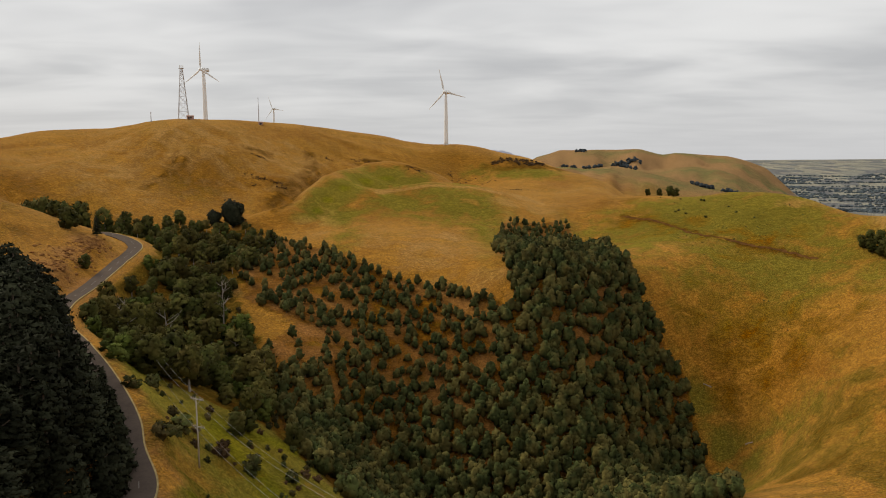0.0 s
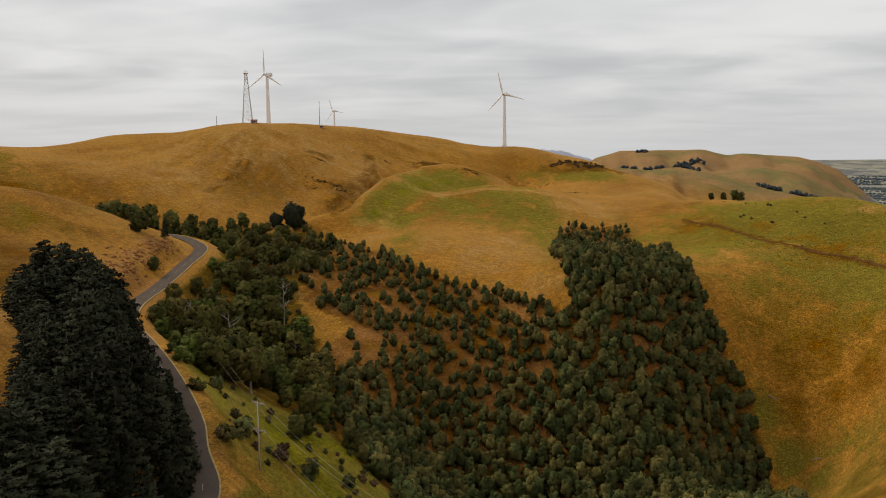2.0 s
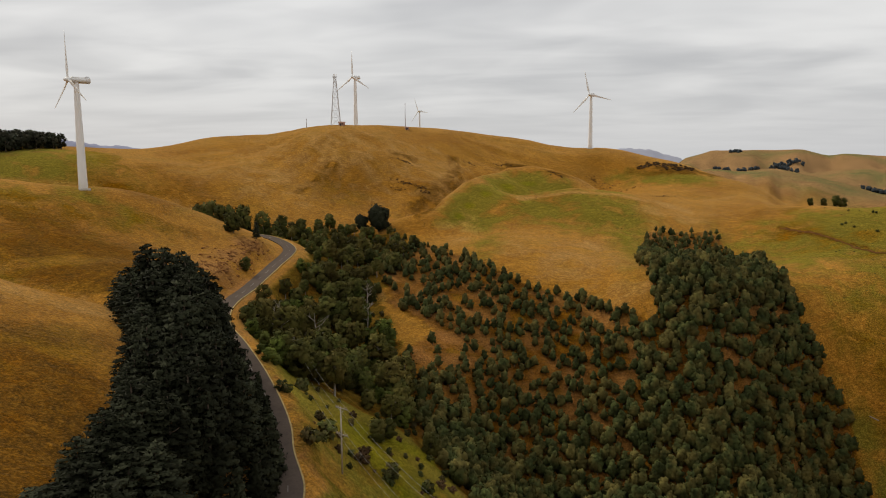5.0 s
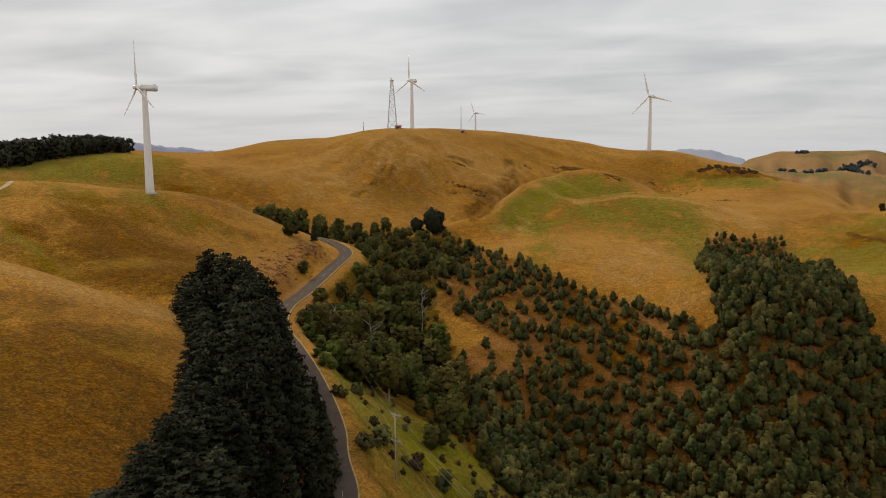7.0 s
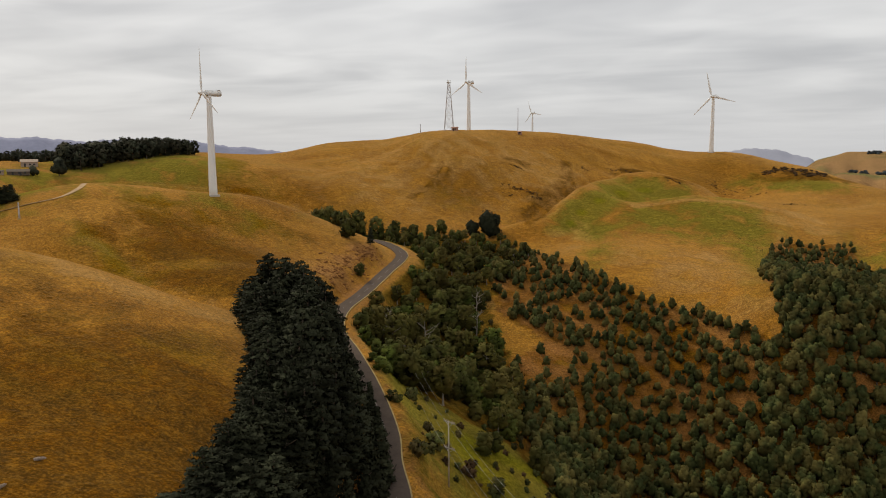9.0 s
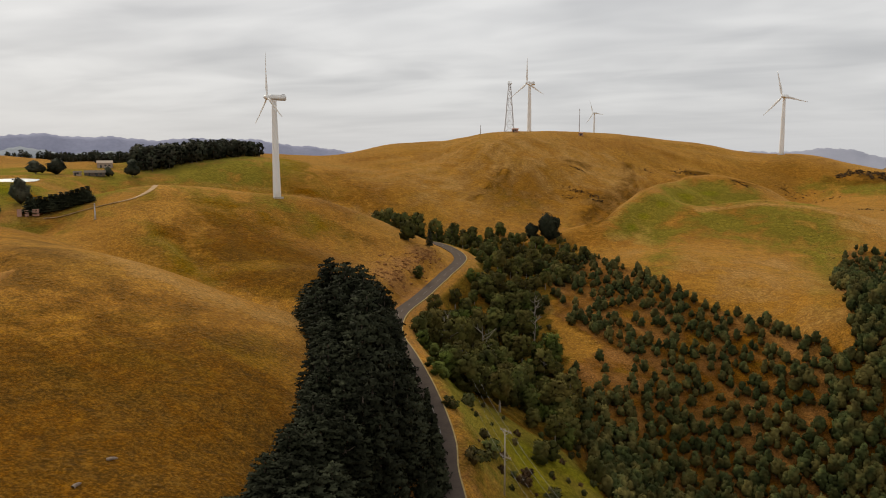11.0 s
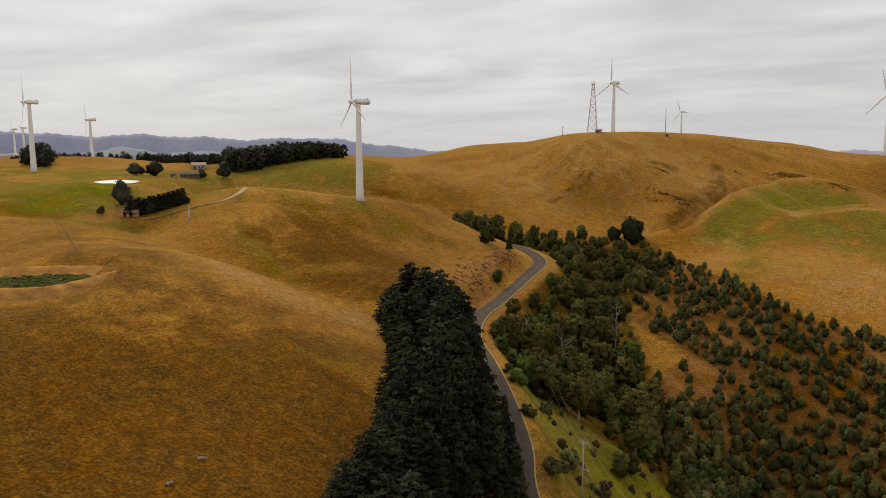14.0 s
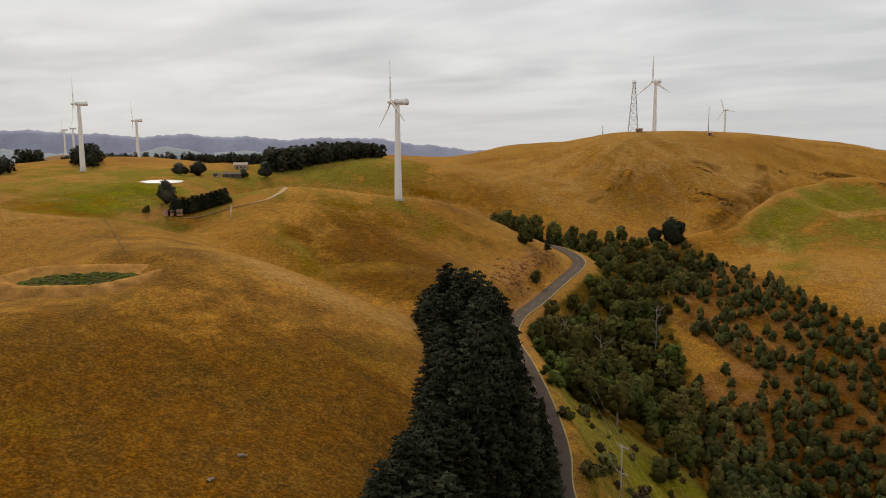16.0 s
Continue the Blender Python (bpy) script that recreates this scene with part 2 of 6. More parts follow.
LINE = plain_mat("road_paint", (0.25, 0.235, 0.21), 0.7, vary=0.2, scale=1.0)
KERB = plain_mat("road_edge_gravel", (0.36, 0.27, 0.12), 0.95, vary=0.35, scale=0.8, bump=0.03, spec=0.0)
GRAVEL = plain_mat("track_gravel", (0.42, 0.29, 0.17), 0.95, vary=0.3, scale=0.4, bump=0.03, spec=0.0)
WHITE = plain_mat("turbine_white", (0.78, 0.76, 0.72), 0.45, vary=0.05, scale=0.15, spec=0.4)
CONCRETE = plain_mat("pale_concrete", (0.50, 0.46, 0.40), 0.9, vary=0.15, scale=0.8)
STEEL = plain_mat("galvanised_steel", (0.46, 0.44, 0.43), 0.6, 0.1, vary=0.2, scale=1.0)
TIMBER = plain_mat("weathered_timber", (0.40, 0.35, 0.30), 0.9, vary=0.3, scale=3.0)
WIRE = plain_mat("cable", (0.30, 0.29, 0.27), 0.6, 0.2, vary=0.1)
BRICK = plain_mat("hut_wall", (0.38, 0.22, 0.16), 0.9, vary=0.2, scale=2.0)
CREAM = plain_mat("house_render", (0.36, 0.27, 0.20), 0.85, vary=0.1)
DARK = plain_mat("dark_opening", (0.03, 0.03, 0.03), 0.4, vary=0.1)
LINER = plain_mat("pale_dam_water", (0.50, 0.51, 0.49), 0.3, vary=0.08, spec=0.5)
MOSS = plain_mat("wet_pond_grass", (0.055, 0.066, 0.008), 1.0, vary=0.55, scale=0.35, spec=0.03, bump=0.3)
# ranges, mountain and foothills: blue-grey of the haze is put into their base colours
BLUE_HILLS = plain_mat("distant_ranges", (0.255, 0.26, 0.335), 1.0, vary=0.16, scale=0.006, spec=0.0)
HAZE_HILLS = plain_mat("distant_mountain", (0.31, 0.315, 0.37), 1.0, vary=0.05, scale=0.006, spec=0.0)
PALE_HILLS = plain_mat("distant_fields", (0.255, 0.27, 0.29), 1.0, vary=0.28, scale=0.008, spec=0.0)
FAR_WOOD = leaf_mat("distant_wood", (0.016, 0.020, 0.013), (0.050, 0.054, 0.032), (0.055, 0.048, 0.030))
EARTH_BANK = plain_mat("earth_bank", (0.33, 0.165, 0.046), 0.95, vary=0.55, scale=0.3, spec=0.0, bump=0.15)
# far foliage, bluish because the haze before it is painted into the leaves
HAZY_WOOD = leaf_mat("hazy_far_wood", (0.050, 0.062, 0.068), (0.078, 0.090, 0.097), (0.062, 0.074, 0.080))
REED = leaf_mat("reed_tufts", (0.045, 0.055, 0.008), (0.085, 0.092, 0.014), (0.12, 0.075, 0.02))
STONE = plain_mat("bank_stone", (0.21, 0.10, 0.036), 0.95, vary=0.5, scale=0.7, spec=0.0)
SCAR = plain_mat("bare_dark_earth", (0.11, 0.052, 0.016), 0.95, vary=0.5, scale=0.4, spec=0.0)
LOG = plain_mat("weathered_log", (0.25, 0.19, 0.14), 0.95, vary=0.4, scale=2.0, spec=0.0)

# ---- the land: rounded rises and hollows as (x, y, height, radius) ----
BROAD_RISES = [
    (-470, 140, 24.6, 260), (-100, 680, 14.5, 160), (-35, -75, 12.0, 100), (190, 105, -8.4, 100), (235, 465, 10.3, 100), (-305, 465, 9.5, 100),
    (-590, 540, 0.3, 160), (460, 610, -0.8, 160), (-80, -300, 3.3, 100), (-30, 820, 7.9, 160), (280, -120, -5.5, 100), (-690, 580, 6.5, 260),
    (530, 820, -7.2, 160), (-310, 680, 8.8, 160), (180, 820, 6.4, 160), (-590, 400, 5.4, 160), (530, 610, -5.5, 160), (325, 15, -4.5, 100),
    (-100, 750, 11.5, 160), (530, 890, -6.6, 160), (-690, 470, 9.6, 260), (-260, -120, 5.7, 100), (-240, 680, 12.1, 160), (530, 540, -4.8, 160),
]
BROAD_RISES_MORE = [
    (40, 750, 11.4, 160), (-305, 60, 10.4, 100), (530, 750, -7.0, 160), (145, -300, 3.6, 100), (-580, 470, 13.6, 260), (595, 420, -6.9, 100),
    (-170, 680, 13.9, 160), (550, 870, -6.2, 100), (-170, -300, 5.3, 160), (-580, 360, 16.9, 260), (530, 680, -6.4, 160), (-30, 910, 12.3, 260),
    (390, -90, -3.3, 160), (520, 800, -6.9, 260), (-305, 285, 10.1, 100), (-350, 15, 5.7, 100),
]
EAST_PADDOCKS = [
    (40, 210, -14.5, 65), (144, 308, -3.8, 32), (112, 228, -12.4, 32), (250, 330, 3.9, 65), (190, 0, -3.2, 65), (64, 308, 9.9, 32),
    (100, -120, 9.4, 65), (124, 404, -0.1, 45), (80, 84, -4.1, 32), (36, 52, 3.7, 45), (144, 276, -8.0, 32), (192, 244, 6.9, 32),
    (192, 340, -4.5, 32), (70, -30, 14.9, 65), (130, 60, -9.0, 65), (100, -210, 5.0, 65), (256, 340, 6.4, 32), (128, 276, -10.7, 32),
    (48, 132, 3.1, 32), (160, -30, -7.9, 65), (32, 212, -9.8, 32), (128, 180, -4.2, 32), (128, 260, -9.9, 32), (112, 388, -4.3, 32),
]
EAST_PADDOCKS_MORE = [
    (64, 340, 4.7, 32), (144, 356, 5.9, 32), (32, 68, -1.5, 32), (10, -120, -1.9, 65), (64, 244, -4.6, 32), (256, 324, 7.7, 32),
    (128, 292, -9.6, 32), (80, 308, 8.6, 32), (112, 244, -10.9, 32), (256, 272, 2.9, 45), (32, 196, -7.1, 32), (130, 90, -8.5, 65),
    (112, 260, -9.0, 32), (80, 388, -5.1, 32), (190, -90, -4.7, 65), (48, 228, -8.5, 32), (256, 308, 6.9, 32), (112, 276, -7.7, 32),
    (144, 292, -7.7, 32), (160, 0, -8.7, 65), (310, 90, -4.6, 65), (100, 150, -9.0, 65), (128, 340, 4.5, 32),
]
VALLEY_SIDES = [
    (-80, 330, -5.7, 65), (-32, 116, -8.8, 32), (-16, 260, -6.1, 32), (16, 292, -12.6, 32), (-96, 260, -6.3, 32), (-128, 340, 1.9, 32),
    (16, 244, -12.2, 32), (-32, 388, 4.7, 32), (0, 164, -4.9, 32), (-64, 276, -5.8, 32), (32, 404, 5.7, 32), (16, 324, -7.6, 32),
    (-64, 180, -4.8, 32), (-80, 372, -4.0, 32), (0, 228, -10.9, 32), (-64, 324, -10.2, 32), (-128, 388, -2.1, 32), (-80, 276, -11.8, 32),
    (-112, 308, 7.5, 32), (-16, 132, -12.4, 32), (-64, 228, -5.5, 32), (16, 276, -11.7, 32), (-16, 68, 0.2, 32), (-32, 292, 5.2, 32),
]
VALLEY_SIDES_MORE = [
    (16, 196, -9.7, 32),
]
NORTH_HILLS = [
    (-110, 480, -1.4, 65), (130, 690, 9.3, 65), (-200, 600, 6.5, 65), (-32, 580, -2.4, 32), (14, 492, 2.8, 45), (190, 602, 6.5, 45),
    (36, 624, -0.6, 45), (322, 448, -4.0, 45), (-96, 420, -5.7, 32), (234, 426, 7.9, 45), (80, 500, 4.6, 32), (-118, 624, 5.6, 45),
    (190, 492, 6.2, 45), (0, 548, 5.2, 32), (10, 690, 5.9, 65), (-32, 484, 4.3, 32), (-128, 532, 6.3, 32), (224, 388, 6.3, 32),
    (-96, 500, -9.4, 32), (-16, 436, -3.5, 32), (280, 630, -6.9, 65), (130, 660, 8.8, 65), (80, 612, -5.6, 32), (16, 612, -6.1, 32),
]
NORTH_HILLS_MORE = [
    (48, 484, 9.9, 32), (-80, 660, 7.0, 65), (-162, 580, 6.5, 45), (160, 510, 6.1, 65), (212, 448, 9.5, 45), (208, 580, 4.4, 32),
    (-96, 468, -5.3, 32), (-48, 468, 4.6, 32), (320, 468, -7.5, 32), (100, 690, 9.4, 65), (-64, 580, -5.5, 32), (430, 180, 6.1, 65),
    (168, 602, 7.2, 45), (240, 388, 5.9, 32), (320, 452, -6.6, 32), (280, 600, -5.2, 65), (-50, 660, 7.4, 65), (0, 612, -5.8, 32),
    (-128, 548, 6.3, 32), (-200, 570, 6.9, 65), (16, 564, 3.8, 32), (-48, 500, 3.8, 32), (64, 612, -5.6, 32),
]
WEST_SLOPES = [
    (-128, 116, 1.5, 32), (-80, -120, 5.6, 65), (-208, 148, 7.9, 32), (-96, 180, 6.0, 32), (-64, 84, 6.2, 32), (-144, 52, 5.1, 32),
    (-272, 148, 5.6, 32), (-144, 164, 7.9, 32), (-176, 100, 3.0, 32), (-80, 132, 9.3, 32), (-224, 228, 5.9, 32), (-128, 260, 10.8, 32),
    (-176, 260, 2.0, 32), (-170, -90, 1.8, 65), (-64, 20, 1.9, 32), (-160, 212, -3.1, 32), (-230, 0, 3.4, 65), (-160, 132, 13.5, 32),
    (-224, 164, 7.7, 32), (-20, -210, 4.1, 65), (-112, 36, 3.6, 32), (-112, 228, 3.0, 32), (-144, 68, 8.7, 32), (-208, 100, -5.7, 32),
]
WEST_SLOPES_MORE = [
    (-20, 30, 7.2, 65), (-140, -30, 5.2, 65),
]
FARM_HILLS = [
    (-184, 316, 3.7, 45), (-256, 276, 6.8, 32), (-206, 404, -2.1, 45), (-338, 294, 1.2, 45), (-224, 292, 9.7, 32), (-176, 356, 6.0, 32),
    (-192, 468, 1.4, 32), (-320, 420, 3.6, 32), (-368, 484, 5.1, 32), (-338, 206, 0.2, 45), (-208, 340, 5.7, 32), (-256, 356, -5.7, 32),
    (-680, 510, 6.1, 65), (-380, 360, 3.0, 65), (-224, 452, 7.4, 32), (-256, 548, 4.5, 32), (-288, 420, 4.2, 32), (-304, 148, 2.6, 32),
    (-160, 292, -8.2, 32), (-404, 250, 1.4, 45), (-192, 404, -6.8, 32), (-256, 484, -3.7, 32), (-208, 388, -7.4, 32), (-496, 340, -1.8, 32),
]
FARM_HILLS_MORE = [
    (-350, 480, 6.7, 65), (-192, 340, 7.3, 32), (-710, 510, 5.7, 65), (-352, 276, 2.3, 32), (-272, 212, -2.5, 32), (-256, 340, -4.8, 32),
]
BUMPS = BROAD_RISES + BROAD_RISES_MORE + EAST_PADDOCKS + EAST_PADDOCKS_MORE + VALLEY_SIDES + VALLEY_SIDES_MORE + NORTH_HILLS + NORTH_HILLS_MORE + WEST_SLOPES + WEST_SLOPES_MORE + FARM_HILLS + FARM_HILLS_MORE


def smooth(a, b, v):
    u = np.clip((v - a) / (b - a), 0, 1)
    return u * u * (3 - 2 * u)


FAR_HILLS = [
    (-183, 1237, 108, 90),
    (-1230, 800, 116, 110), (-290, 480, 3.5, 40), (-202, 311, 2.3, 22), (-571, 404, 6.0, 65), (-525, 463, 5.0, 60), (-610, 350, 3.0, 60),
]


# far ridges across the coastal side: distance, half-depth before and behind, then bearing from the north and crest level
FAR_RIDGES = [
    (1760, 260, 220, ((9.0, 20), (11.0, 112), (11.8, 132), (12.8, 141), (13.7, 151), (15.6, 148), (17.2, 148), (18.6, 150), (19.8, 147), (21.2, 137), (22.3, 139), (24.2, 135),
                      (25.9, 131), (27.1, 119), (28.5, 103), (29.2, 84), (30.2, 55), (32.0, 10), (34.0, -30))),
    (1500, 190, 130, ((9.0, 10), (12.0, 105), (15.0, 100), (18.0, 92), (20.0, 104), (22.0, 109), (24.0, 112), (25.7, 106), (27.2, 88), (28.2, 74), (29.4, 55), (31.0, 20), (33.0, -20))),
    (1250, 260, 110, ((8.0, 20), (11.0, 108), (13.5, 115), (16.0, 114), (18.0, 113), (20.0, 106), (22.0, 94), (24.0, 83), (26.0, 76), (28.0, 66), (30.0, 45), (32.0, 20), (35.0, 0))),
]


def far_ridges(x, y, z):
    """Raise the land to the ridges, with spurs running out from each crest."""
    r, az = np.hypot(x, y), np.degrees(np.arctan2(x, np.maximum(y, 1.0)))
    for k, (mid, near, back, crest) in enumerate(FAR_RIDGES):
        top = np.interp(az, *zip(*crest))
        spur = 1 + 0.20 * np.sin(az * 1.7 + 2.0 * k) + 0.10 * np.sin(az * 4.3 + k)
        off = r - mid
        lift = np.exp(-0.5 * (off / np.where(off < 0, near * spur, back)) ** 2)
        lift = lift * (az > crest[0][0]) * (az < crest[-1][0]) * (y > 0)
        z = np.maximum(z, z + (top - z) * lift)
    return z


# gullies and folds between the hills: plan line, depth, half-width
FOLDS = [
    ([(-292, 112), (-284, 129), (-274, 147), (-264, 164), (-256, 180)], 5.0, 11.0),
    ([(-262, 224), (-225, 210), (-186, 204), (-157, 202), (-130, 197)], 7.5, 12.0),
    ([(-300, 312), (-262, 332), (-230, 352), (-208, 370), (-188, 388), (-168, 396)], 9.0, 20.0),
    ([(-71, 471), (-65, 488), (-57, 511), (-47, 537), (-31, 568), (-8, 584), (16, 584), (36, 579)], 13.0, 9.0),
    ([(-6, 499), (20, 514), (49, 522), (85, 512)], 4.5, 7.0),
    ([(-125, 560), (-150, 530), (-160, 500)], 2.5, 9.0),
    ([(-215, 520), (-222, 490), (-215, 465)], 2.5, 10.0),
    ([(70, 640), (60, 610), (35, 600)], 5.0, 12.0),
    ([(205, 570), (238, 518), (258, 470), (268, 420), (272, 360)], 13.0, 25.0),
    ([(190, 745), (222, 690), (240, 640)], 12.0, 28.0),
    ([(-204, 236), (-190, 230), (-178, 222), (-160, 216)], 3.0, 4.5),
]

# crests of the narrow spurs, in the same way
CRESTS = [
    ([(-68, 447), (-62, 464), (-55, 487), (-45, 513), (-30, 544), (-7, 560), (15, 560), (35, 555)], 8.0, 13.0),
    ([(222, 440), (234, 400), (240, 365), (244, 335), (252, 300)], 6.0, 13.0),
    ([(-6, 480), (19, 495), (48, 503), (82, 493)], 3.0, 12.0),
]


def along_lines(x, y, rows):
    z = np.zeros(np.shape(x))
    for line, depth, wide in rows:
        best = np.full(np.shape(x), 1e9)
        p = np.array(line, float)
        for k in range(len(p) - 1):
            d = p[k + 1] - p[k]
            u = np.clip(((x - p[k, 0]) * d[0] + (y - p[k, 1]) * d[1]) / (d @ d), 0, 1)
            best = np.minimum(best, (x - p[k, 0] - u * d[0]) ** 2 + (y - p[k, 1] - u * d[1]) ** 2)
        z = np.maximum(z, depth * np.exp(-best / (2 * wide * wide)))
    return z


def rough_land(x, y):
    """Height of the open land without the road bench."""
    x, y = np.asarray(x, float), np.asarray(y, float)
    r = np.hypot(x, y)
    z = 70 - 112 * smooth(850, 2400, r) + 147 * smooth(2300, 5200, r)
    for cx, cy, h, s in BUMPS + FAR_HILLS:
        z = z + h * np.exp(-((x - cx) ** 2 + (y - cy) ** 2) / (2.0 * s * s))
    return far_ridges(x, y, z) - along_lines(x, y, FOLDS) + along_lines(x, y, CRESTS)


def wobble(x, y):
    """Small hummocks and hollows of grazed hill country."""
    z = 0.35 * np.sin(x / 13.1 + 1.7 * np.sin(y / 23.0)) * np.sin(y / 11.3 + 1.1 * np.sin(x / 17.0))
    # shallow spurs and runnels down the flanks
    z = z + 1.4 * np.sin(x / 14.0 + 0.8 * np.sin(y / 41.0)) * np.sin(y / 47.0 + 1.9 + 0.6 * np.sin(x / 33.0)) * smooth(230, 420, np.hypot(x, y))
    z = z + 0.16 * np.sin(x / 4.7 + 2.0 * np.sin(y / 7.9)) * np.sin(y / 5.3 + 1.3)
    # ribs and runnels that fan out from the crest of the tower hill
    hx, hy = x + 120.0, (y - 640.0) * 0.8
    hr, ha = np.hypot(hx, hy), np.arctan2(hy, hx)
    fan = np.sin(31 * ha + 1.6 * np.sin(hr / 37.0)) + 0.7 * np.sin(53 * ha + 2.0 + 1.1 * np.sin(hr / 23.0))
    z = z + 0.34 * fan * smooth(45, 95, hr) * (1 - smooth(150, 215, hr))
    r = np.hypot(x, y)
    z = z * (1 - 0.6 * smooth(900, 1500, r))
    # spurs and combes of the far downs
    downs = smooth(1050, 1300, r) * (1 - smooth(1750, 2050, r))
    return z + downs * (2.0 * np.sin(x / 34.0 + 1.3 * np.sin(y / 71.0)) * np.sin(y / 52.0 + 0.9 * np.sin(x / 49.0)) + 0.8 * np.sin(x / 15.0 + 1.5 * np.sin(y / 31.0)) * np.sin(y / 37.0 + 0.7))


ROAD = [(-60, 40), (-48, 85), (-44, 112), (-46, 130), (-53, 145), (-58, 157), (-70, 177), (-85, 200), (-100, 223), (-110, 253),
        (-113, 285), (-114, 316), (-115, 334), (-118, 348), (-126, 360), (-140, 371), (-157, 381), (-170, 389)]


def spline(points, step):
    """Catmull-Rom curve through plan points, at even steps."""
    p = np.array(points, float)
    p = np.vstack([2 * p[0] - p[1], p, 2 * p[-1] - p[-2]])
    out = []
    for i in range(1, len(p) - 2):
        n = max(2, int(np.hypot(*(p[i + 1] - p[i])[:2]) / step))
        for u in np.arange(n) / n:
            a, b, c, d = p[i - 1:i + 3]
            out.append(0.5 * (2 * b + (c - a) * u + (2 * a - 5 * b + 4 * c - d) * u * u + (3 * b - a - 3 * c + d) * u ** 3))
    out.append(p[-2])
    return np.array(out)


ROAD_LINE = spline(ROAD, 2.5)
road_z = rough_land(ROAD_LINE[:, 0], ROAD_LINE[:, 1])
for _ in range(30):
    road_z[1:-1] = (road_z[:-2] + 2 * road_z[1:-1] + road_z[2:]) / 4


def to_road(x, y):
    """Distance from the road's middle and the road's level there."""
    x, y = np.atleast_1d(np.asarray(x, float)), np.atleast_1d(np.asarray(y, float))
    d, z = np.full(x.shape, 1e3), np.zeros(x.shape)
    near = (x > -260) & (x < 0) & (y > 20) & (y < 430)
    if near.any():
        q = np.stack([x[near], y[near]], 1)
        dd = np.hypot(q[:, None, 0] - ROAD_LINE[:, 0], q[:, None, 1] - ROAD_LINE[:, 1])
        k = dd.argmin(1)
        d[near], z[near] = dd[np.arange(len(k)), k], road_z[k]
    return d, z


def land(x, y):
    """Height of the ground."""
    x, y = np.atleast_1d(np.asarray(x, float)), np.atleast_1d(np.asarray(y, float))
    z = rough_land(x, y) + wobble(x, y)
    d, rz = to_road(x, y)
    z = z + (rz - 0.15 - z) * (1 - smooth(4.5, 13.0, d))
    # the farm pond and the dam lie on levelled shelves
    for (px, py, pz), (c, s), a, b in ((POND, POND_DIR, 25.0, 24.0), (DAM, (0.47, 0.88), 26.0, 16.0)):
        back = -(x - px) * s + (y - py) * c
        e = np.hypot(((x - px) * c + (y - py) * s) / a, back / b)
        z = z + (pz - (0.9 if b == 24.0 else 0.3) + (0.06 if b == 24.0 else 0.12) * back - z) * (1 - smooth(0.5, 0.95, e))
    return z


def ground_at(x, y):
    return float(land(x, y)[0])


DAM = (-342, 281, 130.4)
POND, POND_DIR = (-167, 110.5, 114.0), (0.49, 0.87)


